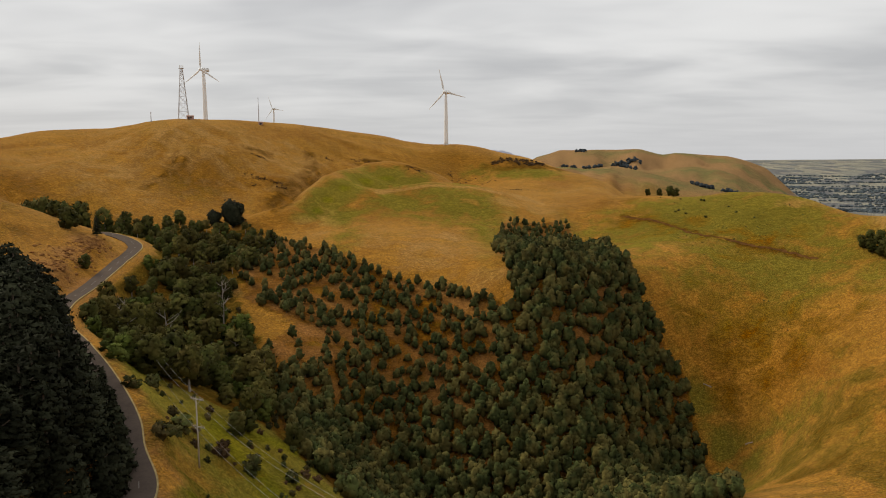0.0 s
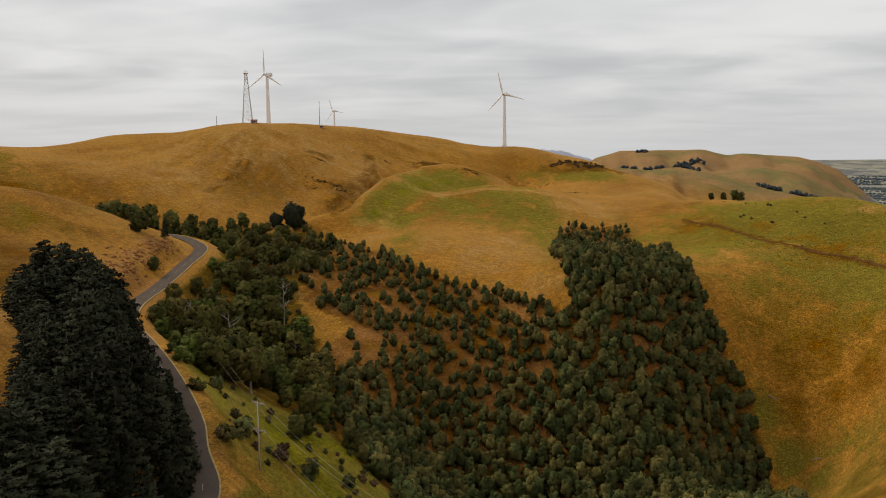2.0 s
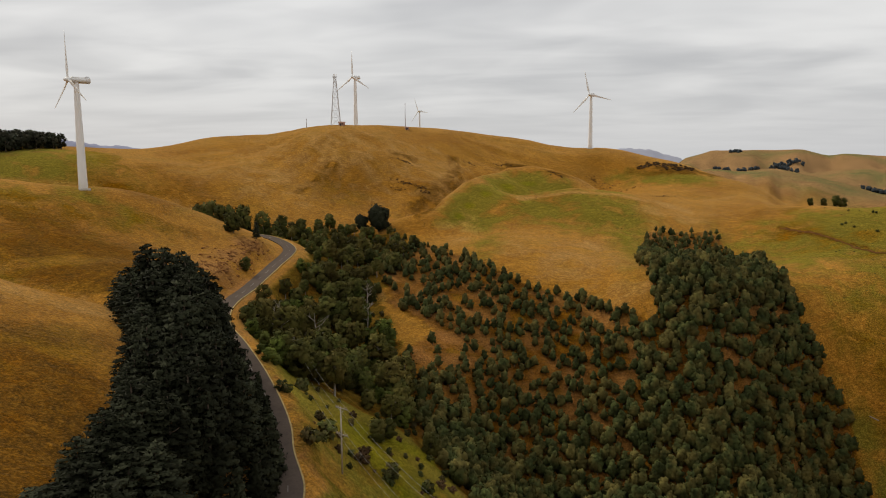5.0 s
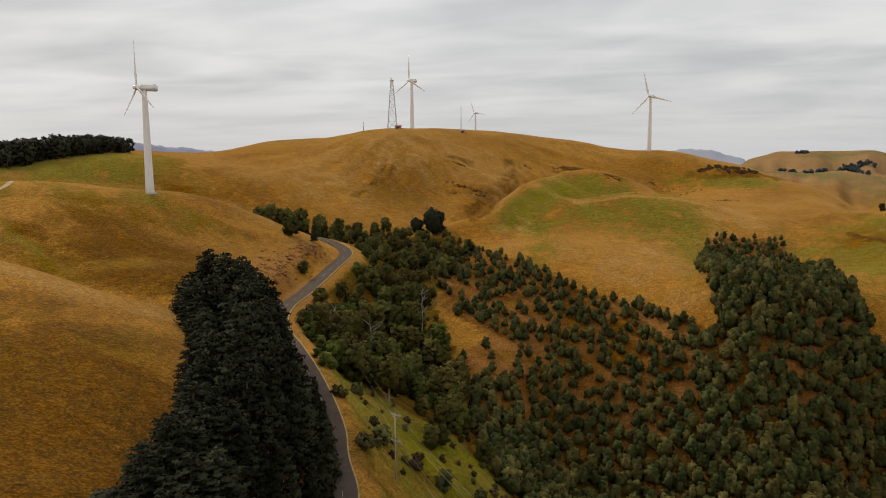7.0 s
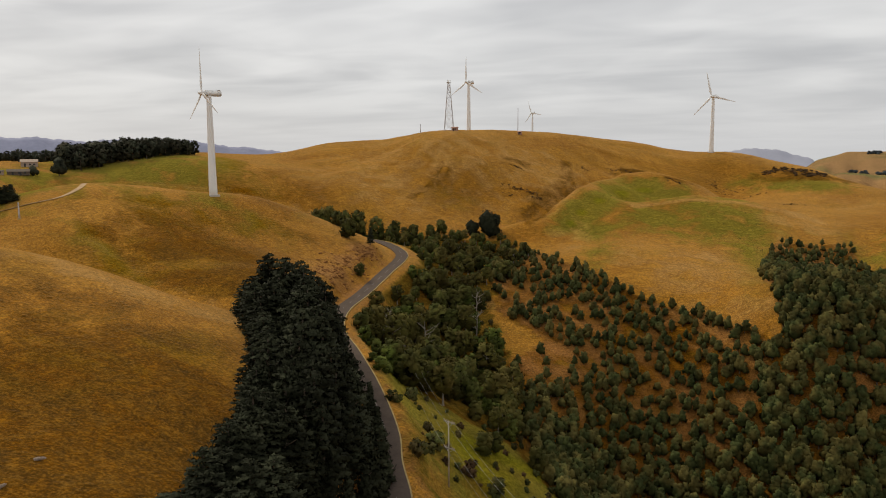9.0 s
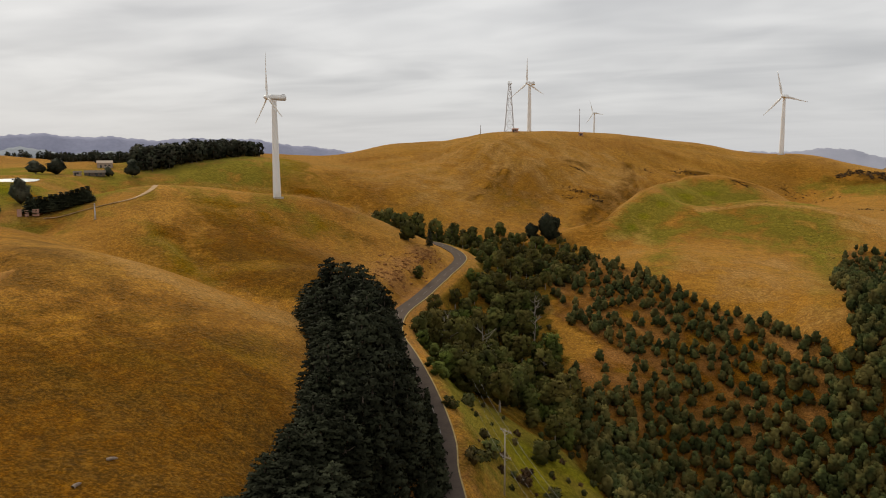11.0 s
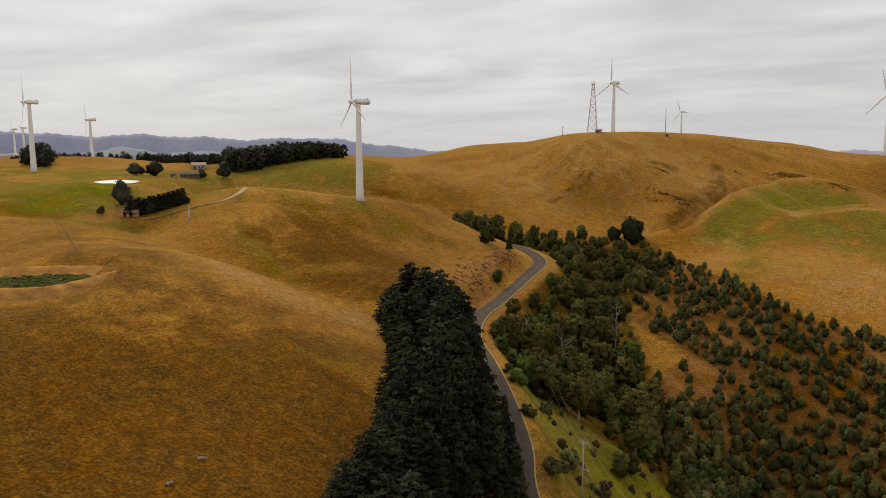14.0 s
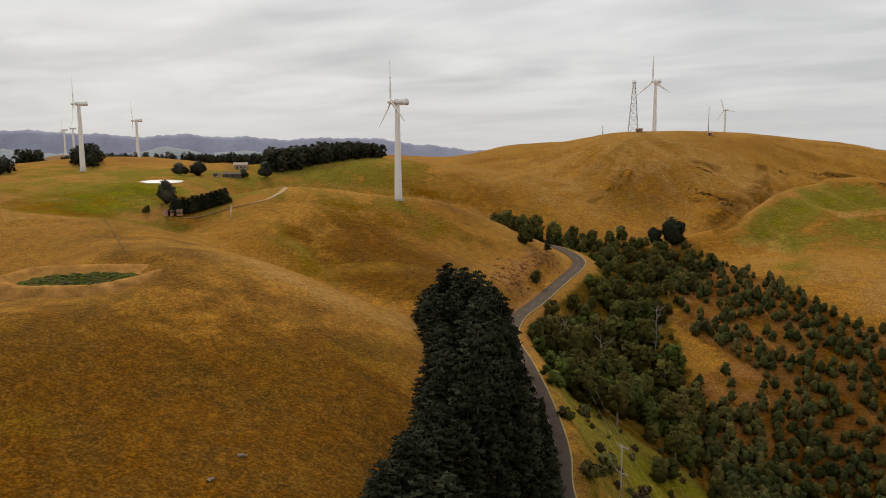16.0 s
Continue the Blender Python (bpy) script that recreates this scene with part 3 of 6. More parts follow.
# ---- ground cover: soft-edged spots as (x, y, half-width, half-depth, strength) ----
GREEN_SPOTS = [
    (-42, 450, 9, 12, 1.15), (-37, 465, 10, 12, 1.15), (-27, 482, 11, 14, 1.15), (20, 490, 20, 12, 0.60), (46, 492, 18, 12, 0.60), (-14, 512, 14, 16, 1.15), (1, 527, 16, 14, 1.15), (22, 524, 16, 12, 0.95),
    (-28, 441, 12, 13, 0.95), (48, 456, 26, 20, 0.90), (12, 464, 20, 13, 0.85), (58, 411, 9, 26, 0.75), (-22, 400, 7, 16, 0.75), (175, 355, 36, 24, 0.72),
    (-2, 462, 14, 14, 0.62), (15, 472, 14, 16, 0.78), (35, 474, 18, 16, 0.80), (55, 470, 14, 14, 0.72), (62, 455, 12, 12, 0.62), (44, 450, 16, 10, 0.55), (20, 452, 16, 10, 0.50),
    (64, 436, 7, 16, 0.62), (57, 388, 6, 26, 0.60), (48, 345, 5, 18, 0.55),
    (103, 617, 14, 12, 0.85),
    (126, 606, 18, 14, 0.95),
    (86, 632, 14, 10, 0.60),
    (178, 406, 50, 40, 1.00),
    (200, 384, 40, 40, 1.00),
    (207, 317, 22, 30, 0.55),
    (176, 334, 10, 14, 0.65),
    (174, 347, 24, 30, 0.60),
    (135, 296, 5, 8, 0.85),
    (138, 279, 5, 9, 0.85),
    (140, 258, 18, 16, 0.60),
    (190, 320, 18, 20, 0.60),
    (178, 350, 14, 14, 0.60),
    (146, 224, 26, 40, 0.55),
    (193, 328, 40, 30, 0.80),
    (157, 341, 20, 20, 0.60),
    (-34, 181, 16, 22, 1.10),
    (-24, 178, 14, 18, 1.10),
    (-49, 202, 15, 22, 0.95),
    (-59, 196, 12, 18, 0.80),
    (-45, 160, 10, 14, 0.60),
    (-14, 187, 12, 12, 0.80),
    (-214, 277, 34, 20, 0.40),
    (-197, 303, 30, 14, 0.38),
    (-196, 275, 30, 14, 0.30),
    (-302, 405, 45, 24, 0.85),
    (-292, 379, 34, 16, 0.70),
    (-295, 432, 34, 18, 0.75),
    (-314, 212, 30, 18, 1.20), (-450, 320, 70, 40, 0.70), (-385, 303, 40, 28, 0.85), (-328, 297, 20, 14, 0.60), (-350, 335, 24, 18, 0.60),
    (-316, 226, 34, 15, 1.20),
    (-335, 228, 34, 14, 1.20),
    (-329, 242, 20, 14, 1.20),
    (-376, 221, 40, 20, 0.30),
    (-315, 409, 50, 35, 0.75),
    (-410, 358, 50, 35, 0.35),
    (-366, 278, 40, 25, 0.50),
    (-105, 102, 16, 8, 0.35),
    (-125, 107, 22, 8, 0.35),
    (-172, 219, 5, 7, 0.55),
    (-205, 231, 6, 7, 0.40),
    (-316, 386, 45, 26, 0.90),
    (-321, 342, 40, 20, 0.60),
    (-346, 333, 45, 25, 0.60),
    (-328, 255, 45, 16, 1.20),
    (-332, 231, 40, 16, 0.80),
    (-393, 237, 40, 20, 0.60),
    (-466, 305, 60, 30, 0.50),
    (-269, 398, 40, 30, 0.35),
]
BROWN_AND_SHADE_SPOTS = [
    # foot of the turbine hill: valley shade put into the cover colour
    (-142, 222, 12, 10, 0.70),
    (-42, 149, 6, 8, 0.50),
    (-51, 163, 4, 7, 0.48),
    (-36, 166, 6, 5, 0.45),
    (-160, 128, 38, 26, 0.38),
    (-205, 165, 40, 26, 0.34),
    (132, 203, 20, 20, 0.42),
    (152, 226, 20, 18, 0.38),
    (-132, 497, 20, 13, 0.35),
    (-125, 498, 10, 8, 0.40),
    (-72, 518, 9, 9, 0.80),
    (-65, 528, 6, 6, 0.70),
    (-77, 500, 7, 9, 0.60),
    (127, 631, 26, 10, 0.90),
    (98, 638, 12, 7, 0.60),
    (24, 549, 10, 4, 0.70),
    (-14, 610, 8, 4, 0.60),
    (-186, 476, 8, 12, 0.35),
    (-200, 479, 8, 10, 0.30),
    (-159, 310, 8, 8, 0.30),
    # the valley face behind the near crest, its shade painted as brown cover
    (-168, 260, 26, 14, 0.72),
    (-181, 245, 16, 12, 0.68),
    (-140, 235, 18, 14, 0.74),
    (-158, 228, 12, 10, 0.68),
]
RUST_AND_SHADE_SPOTS = [
    (-209, 442, 24, 20, 0.50),
    (-250, 449, 30, 20, 0.40),
    (-132, 497, 30, 22, 0.60),
    (160, 310, 16, 22, 0.44),
    (172, 288, 20, 16, 0.40),
    (150, 322, 14, 9, 0.34),
    (160, 402, 16, 10, 0.45),
    (174, 374, 16, 9, 0.40),
    (192, 355, 18, 9, 0.45),
    (150, 431, 12, 9, 0.70),
    (142, 474, 24, 9, 0.60),
    (29, 386, 30, 30, 0.40),
    (50, 327, 20, 40, 0.35),
    (-163, 505, 20, 25, 0.35),
    (-124, 79, 30, 14, 0.55),
    (-92, 74, 30, 24, 0.75),
    (-89, 125, 18, 22, 0.70),
    (-74, 80, 24, 24, 0.80),
    (-89, 54, 30, 24, 0.75),
    (-86, 59, 40, 26, 0.80),
    (-111, 64, 40, 20, 0.70),
    (-90, 84, 30, 22, 0.70),
    (-85, 102, 20, 20, 0.70),
    (-113, 96, 30, 12, 0.50),
    (-115, 137, 22, 12, 0.45),
    (-114, 138, 20, 14, 0.40),
    # same valley face under the turbine: shade painted in with the rust tone
    (-170, 263, 32, 18, 1.10),
    (-184, 249, 20, 14, 1.00),
    (-142, 240, 24, 18, 1.0),
    (-160, 230, 14, 12, 1.00),
    (-181, 230, 10, 12, 0.90),
    (-316, 200, 30, 10, 0.90),
    (-344, 199, 20, 10, 0.80),
    (-182, 332, 14, 10, 0.80),
    (-241, 409, 20, 10, 0.70),
    (-160, 307, 16, 12, 0.35),
    (-346, 219, 30, 14, 0.45),
    (-297, 258, 14, 8, 0.60),
    (-292, 208, 9, 6, 0.80),
]
EARTH_SPOTS = [
    (-129, 286, 7, 8, 1.10),
    (-126, 254, 7, 9, 0.75),
    (-130, 307, 6, 9, 1.10),
    (-119, 249, 7, 9, 1.10),
    (-129, 327, 5, 7, 1.00),
    (-117, 290, 5, 7, 0.80),
    (-127, 289, 6, 7, 0.70),
    (-48, 125, 7, 9, 0.95),
    (-66, 137, 5, 7, 0.90),
    (-86, 193, 4, 10, 0.60),
    (-290, 225, 8, 7, 0.70),
    (-288, 235, 8, 7, 0.70),
    (-321, 288, 16, 6, 0.50),
]
STRAW_SPOTS = [
    (81, 470, 9, 6, 0.7),
    (100, 484, 14, 7, 0.6),
    (76, 442, 3, 16, 0.5),
    (-73, 332, 5, 10, 0.50),
    (96, 474, 14, 10, 0.50),
    (55, 314, 5, 10, 0.40),
    (-150, 519, 4, 22, 0.15),
    (96, 474, 10, 8, 0.30),
    (-178, 494, 45, 50, 0.42),
    (-140, 531, 60, 50, 0.42),
    (-85, 560, 50, 40, 0.42),
    (28, 377, 26, 30, 0.50),
    (42, 326, 16, 30, 0.45),
    (-40, 427, 10, 20, 0.45),
    (4, 395, 20, 20, 0.40),
    (-57, 476, 6, 13, 0.66),
    (-50, 498, 6, 12, 0.66),
    (-41, 522, 7, 12, 0.62),
    (-32, 545, 9, 12, 0.55),
]
BARE_LINES = [
    ([(-61, 596), (-57, 576), (-61, 540), (-70, 515), (-76, 493)], 3.2, 0.90),
    ([(-145, 523), (-144, 509), (-146, 496), (-150, 480)], 1.6, 1.09),
    ([(-137, 517), (-140, 504), (-143, 492)], 1.5, 0.87),
    ([(-102, 558), (-94, 561), (-86, 559)], 1.9, 1.15),
    ([(147, 442), (162, 406), (178, 369), (197, 346), (206, 328)], 1.8, 0.72),
    ([(-59, 588), (-50, 558), (-63, 516), (-68, 443)], 1.8, 0.87),
    ([(-104, 559), (-88, 565)], 2.5, 1.15),
    ([(-17, 618), (-1, 626)], 2.5, 1.01),
    ([(-143, 505), (-147, 491), (-152, 471)], 2.8, 0.87),
    ([(111, 637), (130, 622)], 3.8, 1.15),
    ([(-64, 448), (-57, 466), (-54, 490), (-55, 520), (-51, 557)], 1.7, 1.00),
]
STRAW_AND_RIM_LINES = [
    # rows along the brows paint their bright rims into the cover colour
    ([(-98, 172), (-111, 164), (-128, 152), (-150, 152)], 8.0, 0.42),
    ([(-284, 158), (-283, 179), (-289, 210), (-281, 230), (-271, 235)], 3.0, 0.45),
    ([(-316, 341), (-298, 364), (-271, 382)], 3.0, 0.40),
    ([(-151, 152), (-142, 157), (-167, 216), (-133, 209)], 4.0, 0.35),
    ([(-195, 180), (-208, 208), (-195, 212), (-169, 213), (-137, 208)], 1.6, 0.50),
    ([(-258, 399), (-282, 383), (-298, 369)], 2.2, 0.45),
    ([(-251, 399), (-231, 412), (-217, 416), (-182, 419), (-138, 361)], 3.2, 0.60),
    ([(-147, 522), (-146, 509), (-148, 496), (-151, 479)], 1.0, 0.28),
    ([(-140, 514), (-144, 501), (-148, 488)], 0.8, 0.22),
    ([(-6, 476), (2, 481), (29, 491), (60, 489), (78, 486)], 2.0, 0.85),
    ([(63, 433), (51, 333), (56, 305)], 2.0, 0.25),
    ([(124, 531), (185, 587), (393, 1078)], 3.0, 0.40),
    ([(-156, 431), (-173, 428), (-191, 423)], 2.0, 0.30),
    ([(-163, 232), (-181, 226), (-148, 155)], 1.6, 0.35),
    ([(223, 386), (234, 374), (711, 1049), (238, 327)], 5.0, 0.50),
]
GREEN_LINES = [
    ([(-202, 234), (-186, 223), (-167, 218)], 2.5, 0.70),
    ([(-259, 240), (-222, 236), (-202, 234)], 4.0, 0.35),
]


def inside(poly, x, y):
    p, hit = np.array(poly, float), np.zeros(np.shape(x), bool)
    for (x0, y0), (x1, y1) in zip(p, np.roll(p, -1, 0)):
        hit ^= ((y0 > y) != (y1 > y)) & (x < (x1 - x0) * (y - y0) / (y1 - y0 + 1e-9) + x0)
    return hit


PLANTATION = [(-58, 413), (-37, 380), (-1, 353), (25, 337), (42, 317), (54, 301), (58, 388), (73, 440), (114, 448), (114, 379), (118, 328),
              (122, 313), (130, 303), (132, 294), (130, 279), (112, 232), (96, 180), (-2, 180), (-24, 202), (-33, 220), (-44, 265),
              (-52, 285), (-40, 310), (-63, 330), (-86, 393)]
GULLY_WOOD = [(-168, 372), (-142, 424), (-80, 432), (-60, 405), (-70, 337), (-45, 272), (-34, 222), (-26, 205), (-38, 209), (-49, 203),
              (-70, 203), (-83, 211), (-103, 250), (-106, 300), (-106, 335), (-112, 366)]


VERGE_GRASS = [(-72, 186), (-80, 212), (-50, 206), (-26, 206), (6, 186), (0, 140), (-20, 90), (-40, 112), (-40, 140), (-55, 162)]


def cover_of(x, y, z):
    r = np.hypot(x, y)

    def spots(rows):
        v = np.zeros(x.shape)
        for cx, cy, sx, sy, a in rows:
            v = np.maximum(v, a * np.exp(-0.5 * (((x - cx) / sx) ** 2 + ((y - cy) / sy) ** 2)))
        return v

    green, rust, earth, straw = spots(GREEN_SPOTS), spots(RUST_AND_SHADE_SPOTS), spots(EARTH_SPOTS), spots(STRAW_SPOTS)
    wood = inside(PLANTATION, x, y) | inside(GULLY_WOOD, x, y)
    # leaf litter, deepened in the lower plantation by tree shade put into the colour
    litter_and_shade = np.where(inside(GULLY_WOOD, x, y), 0.62, np.where(inside(PLANTATION, x, y), 0.35 + 0.5 * (1 - smooth(240, 300, y - 0.3 * x)), 0.0))
    rust = np.maximum(rust, np.where(inside(PLANTATION, x, y), 0.9, 0.0))
    # the near slope is browner and darker, fading out towards its crest
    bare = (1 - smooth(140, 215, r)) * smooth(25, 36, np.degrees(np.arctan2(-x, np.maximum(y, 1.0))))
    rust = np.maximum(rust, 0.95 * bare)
    litter_and_shade = np.maximum(litter_and_shade, 0.58 * bare)
    green = np.where(inside(GULLY_WOOD, x, y), 0.8, np.where(wood, green * 0.3, green))
    d, _ = to_road(x, y)
    green = np.maximum(green, np.where(inside(VERGE_GRASS, x, y), (0.95 + 0.2 * np.sin(x / 7.0 + 1.5 * np.sin(y / 9.0))) * smooth(3.5, 9.0, d), 0.0))
    earth = np.maximum(earth, 0.55 * np.exp(-((d - 4.5) / 2.0) ** 2))
    earth = np.maximum(earth, np.where(inside(PLANTATION, x, y), 0.20 + 0.26 * smooth(220, 290, y - 0.3 * x), 0.0))

    def strips(rows):
        v = np.zeros(x.shape)
        for line, wide, a in rows:
            p, best = np.array(line, float), np.full(x.shape, 1e9)
            for k in range(len(p) - 1):
                q = p[k + 1] - p[k]
                u = np.clip(((x - p[k, 0]) * q[0] + (y - p[k, 1]) * q[1]) / (q @ q), 0, 1)
                best = np.minimum(best, (x - p[k, 0] - u * q[0]) ** 2 + (y - p[k, 1] - u * q[1]) ** 2)
            v = np.maximum(v, a * np.exp(-best / (2 * wide * wide)))
        return v

    litter_and_shade = np.maximum(litter_and_shade, np.maximum(strips(BARE_LINES), spots(BROWN_AND_SHADE_SPOTS)))
    straw = np.maximum(straw, strips(STRAW_AND_RIM_LINES))
    green = np.maximum(green, strips(GREEN_LINES))
    # with distance the turf blends into the colours that have haze painted in
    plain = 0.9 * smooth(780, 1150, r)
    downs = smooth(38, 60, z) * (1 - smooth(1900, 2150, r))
    one = np.ones(x.shape)
    return np.stack([green, rust, litter_and_shade, one], -1), np.stack([straw, earth, plain, downs], -1)


def mesh_from(name, verts, faces, mat, smoothed=False):
    me = bpy.data.meshes.new(name)
    me.from_pydata(np.asarray(verts).tolist(), [], np.asarray(faces).tolist() if isinstance(faces, np.ndarray) else faces)
    if mat:
        me.materials.append(mat)
    if smoothed:
        me.polygons.foreach_set("use_smooth", np.ones(len(me.polygons), bool))
    return me


def sheet_axis(dense_from, dense_to, step, end_from, end_to):
    a = list(np.arange(dense_from, dense_to + 0.1, step))
    s = step
    while a[-1] < end_to:
        s = min(s * 1.12, 15.0) if a[-1] < 1900 else s * 1.15
        a.append(min(a[-1] + s, end_to))
    s = step
    while a[0] > end_from:
        s = min(s * 1.12, 18.0) if a[0] > -1350 else s * 1.2
        a.insert(0, max(a[0] - s, end_from))
    return np.array(a)


def build_ground():
    ax, ay = sheet_axis(-480, 300, 3.0, -4890, 4890), sheet_axis(40, 720, 3.0, -2500, 4890)
    gx, gy = np.meshgrid(ax, ay)
    x, y = gx.ravel(), gy.ravel()
    z = land(x, y)
    nx, ny = len(ax), len(ay)
    i = (np.arange(ny - 1)[:, None] * nx + np.arange(nx - 1)).ravel()
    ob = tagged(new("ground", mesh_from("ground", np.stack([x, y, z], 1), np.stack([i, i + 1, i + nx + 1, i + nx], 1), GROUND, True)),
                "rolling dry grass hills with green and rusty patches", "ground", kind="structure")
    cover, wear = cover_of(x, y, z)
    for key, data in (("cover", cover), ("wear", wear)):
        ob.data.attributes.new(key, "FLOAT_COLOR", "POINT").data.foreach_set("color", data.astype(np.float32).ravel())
    return ob


ground = build_ground()


def ribbon(line, levels, offset, width, lift, mat, name, skip=None, thick=0.25):
    """A strip with thickness that follows a plan line at a sideways offset. skip: (paint, gap) in metres for dashes."""
    t = np.gradient(line, axis=0)
    t /= np.hypot(t[:, 0], t[:, 1])[:, None]
    n = np.stack([-t[:, 1], t[:, 0]], 1)
    a, b = line + n * (offset + width / 2), line + n * (offset - width / 2)
    run = np.r_[0, np.cumsum(np.hypot(*np.diff(line, axis=0).T))]
    v, f = [], []
    for k in range(len(line)):
        top = levels[k] + lift
        v += [(*a[k], top), (*b[k], top), (*b[k], top - thick), (*a[k], top - thick)]
    for k in range(len(line) - 1):
        if skip and run[k] % sum(skip) > skip[0]:
            continue
        o = 4 * k
        f += [(o, o + 1, o + 5, o + 4)[::-1], (o + 1, o + 2, o + 6, o + 5)[::-1], (o + 3, o, o + 4, o + 7)[::-1]]
    return mesh_from(name, v, f, mat)


road = tagged(new("road", ribbon(ROAD_LINE, road_z, 0, 6.3, 0.16, ASPHALT, "road", thick=0.5)), "winding grey asphalt country road with faded lines", "road", kind="structure")


def child(name, data, parent, label=""):
    ob = new(name, data)
    ob.parent = parent
    return tagged(ob, label)


child("centre_line", ribbon(ROAD_LINE, road_z, 0, 0.11, 0.172, LINE, "centre_line", skip=(4.0, 6.0), thick=0.01), road, "faded white centre line")
child("shoulder", ribbon(ROAD_LINE, road_z, -3.22, 0.34, 0.2, KERB, "shoulder", thick=0.5), road, "pale gravel shoulder beside the asphalt")

TRACK_LINE = spline([(-262, 296), (-252, 284), (-245, 274), (-241, 266), (-240.5, 259), (-244, 251), (-253, 246), (-261, 242), (-272, 236)], 2.5)
child("farm_track", ribbon(TRACK_LINE, land(TRACK_LINE[:, 0], TRACK_LINE[:, 1]), 0, 2.3, 0.1, GRAVEL, "farm_track"), ground, "pale gravel farm track over the grass")


def scar(points, width, label, mat):
    """A narrow eroded runnel with ragged sides, lying in the turf."""
    line = spline(points, 1.6)
    g = np.random.default_rng(int(abs(points[0][0]) + points[0][1]))
    line = line + g.normal(0, 0.35, line.shape)
    z = land(line[:, 0], line[:, 1])
    t = np.gradient(line, axis=0)
    t /= np.hypot(t[:, 0], t[:, 1])[:, None]
    n = np.stack([-t[:, 1], t[:, 0]], 1)
    w = width * g.uniform(0.25, 1.0, len(line))
    v = []
    for k in range(len(line)):
        a, b = line[k] + n[k] * w[k] * 0.5, line[k] - n[k] * w[k] * 0.5
        v += [(*a, float(land(*a)[0]) + 0.2), (*line[k], float(z[k]) + 0.3), (*b, float(land(*b)[0]) + 0.2)]
    f = [(3 * k + j, 3 * k + 3 + j, 3 * k + 4 + j, 3 * k + 1 + j) for k in range(len(line) - 1) for j in (0, 1)]
    return child("eroded_runnel", mesh_from("eroded_runnel", v, f, mat), ground, label)


scar([(147, 441), (155, 424), (162, 405), (168, 385), (178, 371), (188, 358), (197, 347), (206, 327)], 2.6, "dark eroded runnel across the green paddock", SCAR)


# ---- trees ----
ICO = np.array([(0, 0, 1), *[(0.894 * math.cos(a), 0.894 * math.sin(a), 0.447) for a in np.arange(5) * 2 * np.pi / 5],
                *[(0.894 * math.cos(a), 0.894 * math.sin(a), -0.447) for a in (np.arange(5) + 0.5) * 2 * np.pi / 5], (0, 0, -1)])
ICO_F = np.array([*[(0, 1 + i, 1 + (i + 1) % 5) for i in range(5)], *[(1 + i, 6 + i, 1 + (i + 1) % 5) for i in range(5)],
                  *[(6 + i, 6 + (i + 1) % 5, 1 + (i + 1) % 5) for i in range(5)], *[(11, 6 + (i + 1) % 5, 6 + i) for i in range(5)]])


def foliage(rng, clumps, leaves, size, core=0.74, droop=0.0, round_off=0.45):
    """Leaf sprays on uneven clumps. clumps: rows of x, y, z, rx, ry, rz. Gives vertices, triangles and shading normals."""
    c = np.asarray(clumps, float)
    n = len(c)
    heart = c[:, :3].mean(0) - (0, 0, 0.12 * np.ptp(c[:, 2]))
    bent = 1 + rng.uniform(-0.2, 0.2, (n, 12, 1))
    v1 = (ICO[None] * bent * c[:, None, 3:] * core + c[:, None, :3]).reshape(-1, 3)
    f1 = (ICO_F[None] + 12 * np.arange(n)[:, None, None]).reshape(-1, 3)
    m = n * leaves
    d = rng.normal(size=(m, 3))
    d /= np.linalg.norm(d, axis=1)[:, None]
    d[:, 2] = np.where(d[:, 2] < -0.4, -d[:, 2], d[:, 2])
    cc = np.repeat(c, leaves, 0)
    p = cc[:, :3] + d * cc[:, 3:] * rng.uniform(0.70, 1.04, (m, 1))
    side = np.cross(d, rng.normal(size=(m, 3)))
    side /= np.linalg.norm(side, axis=1)[:, None] + 1e-9
    # each spray lies along the clump's surface with its tip lifted
    out = np.cross(d, side) + d * rng.uniform(0.05, 0.6, (m, 1))
    out[:, 2] -= droop
    out /= np.linalg.norm(out, axis=1)[:, None]
    s = size * rng.uniform(0.6, 1.4, (m, 1))
    a, b, e = p - side * s * 0.6, p + side * s * 0.6, p + out * s * 1.2 + side * s * 0.15
    whole = p - heart
    whole /= np.linalg.norm(whole, axis=1)[:, None] + 1e-9
    nl = d * (1 - round_off) + whole * round_off + rng.normal(0, 0.22, (m, 3))
    flip = (np.einsum("ij,ij->i", np.cross(b - a, e - a), nl) < 0)[:, None]
    a, b = np.where(flip, b, a), np.where(flip, a, b)
    v2 = np.stack([a, b, e], 1).reshape(-1, 3)
    f2 = np.arange(3 * m).reshape(-1, 3) + len(v1)
    whole1 = v1 - heart
    whole1 /= np.linalg.norm(whole1, axis=1)[:, None] + 1e-9
    n1 = np.tile(ICO, (n, 1)) * (1 - round_off) + whole1 * round_off
    normals = np.vstack([n1, np.repeat(nl, 3, 0)])
    normals /= np.linalg.norm(normals, axis=1)[:, None] + 1e-9
    return np.vstack([v1, v2]), np.vstack([f1, f2]), normals


LEAF_NORMALS = {}


def crown_mesh(name, v, f, normals, mat):
    """A crown whose sprays share the soft shading of the mass that they belong to."""
    me = mesh_from(name, v, f, mat, True)
    me.normals_split_custom_set_from_vertices(normals.tolist())
    LEAF_NORMALS[me.name] = normals
    return me


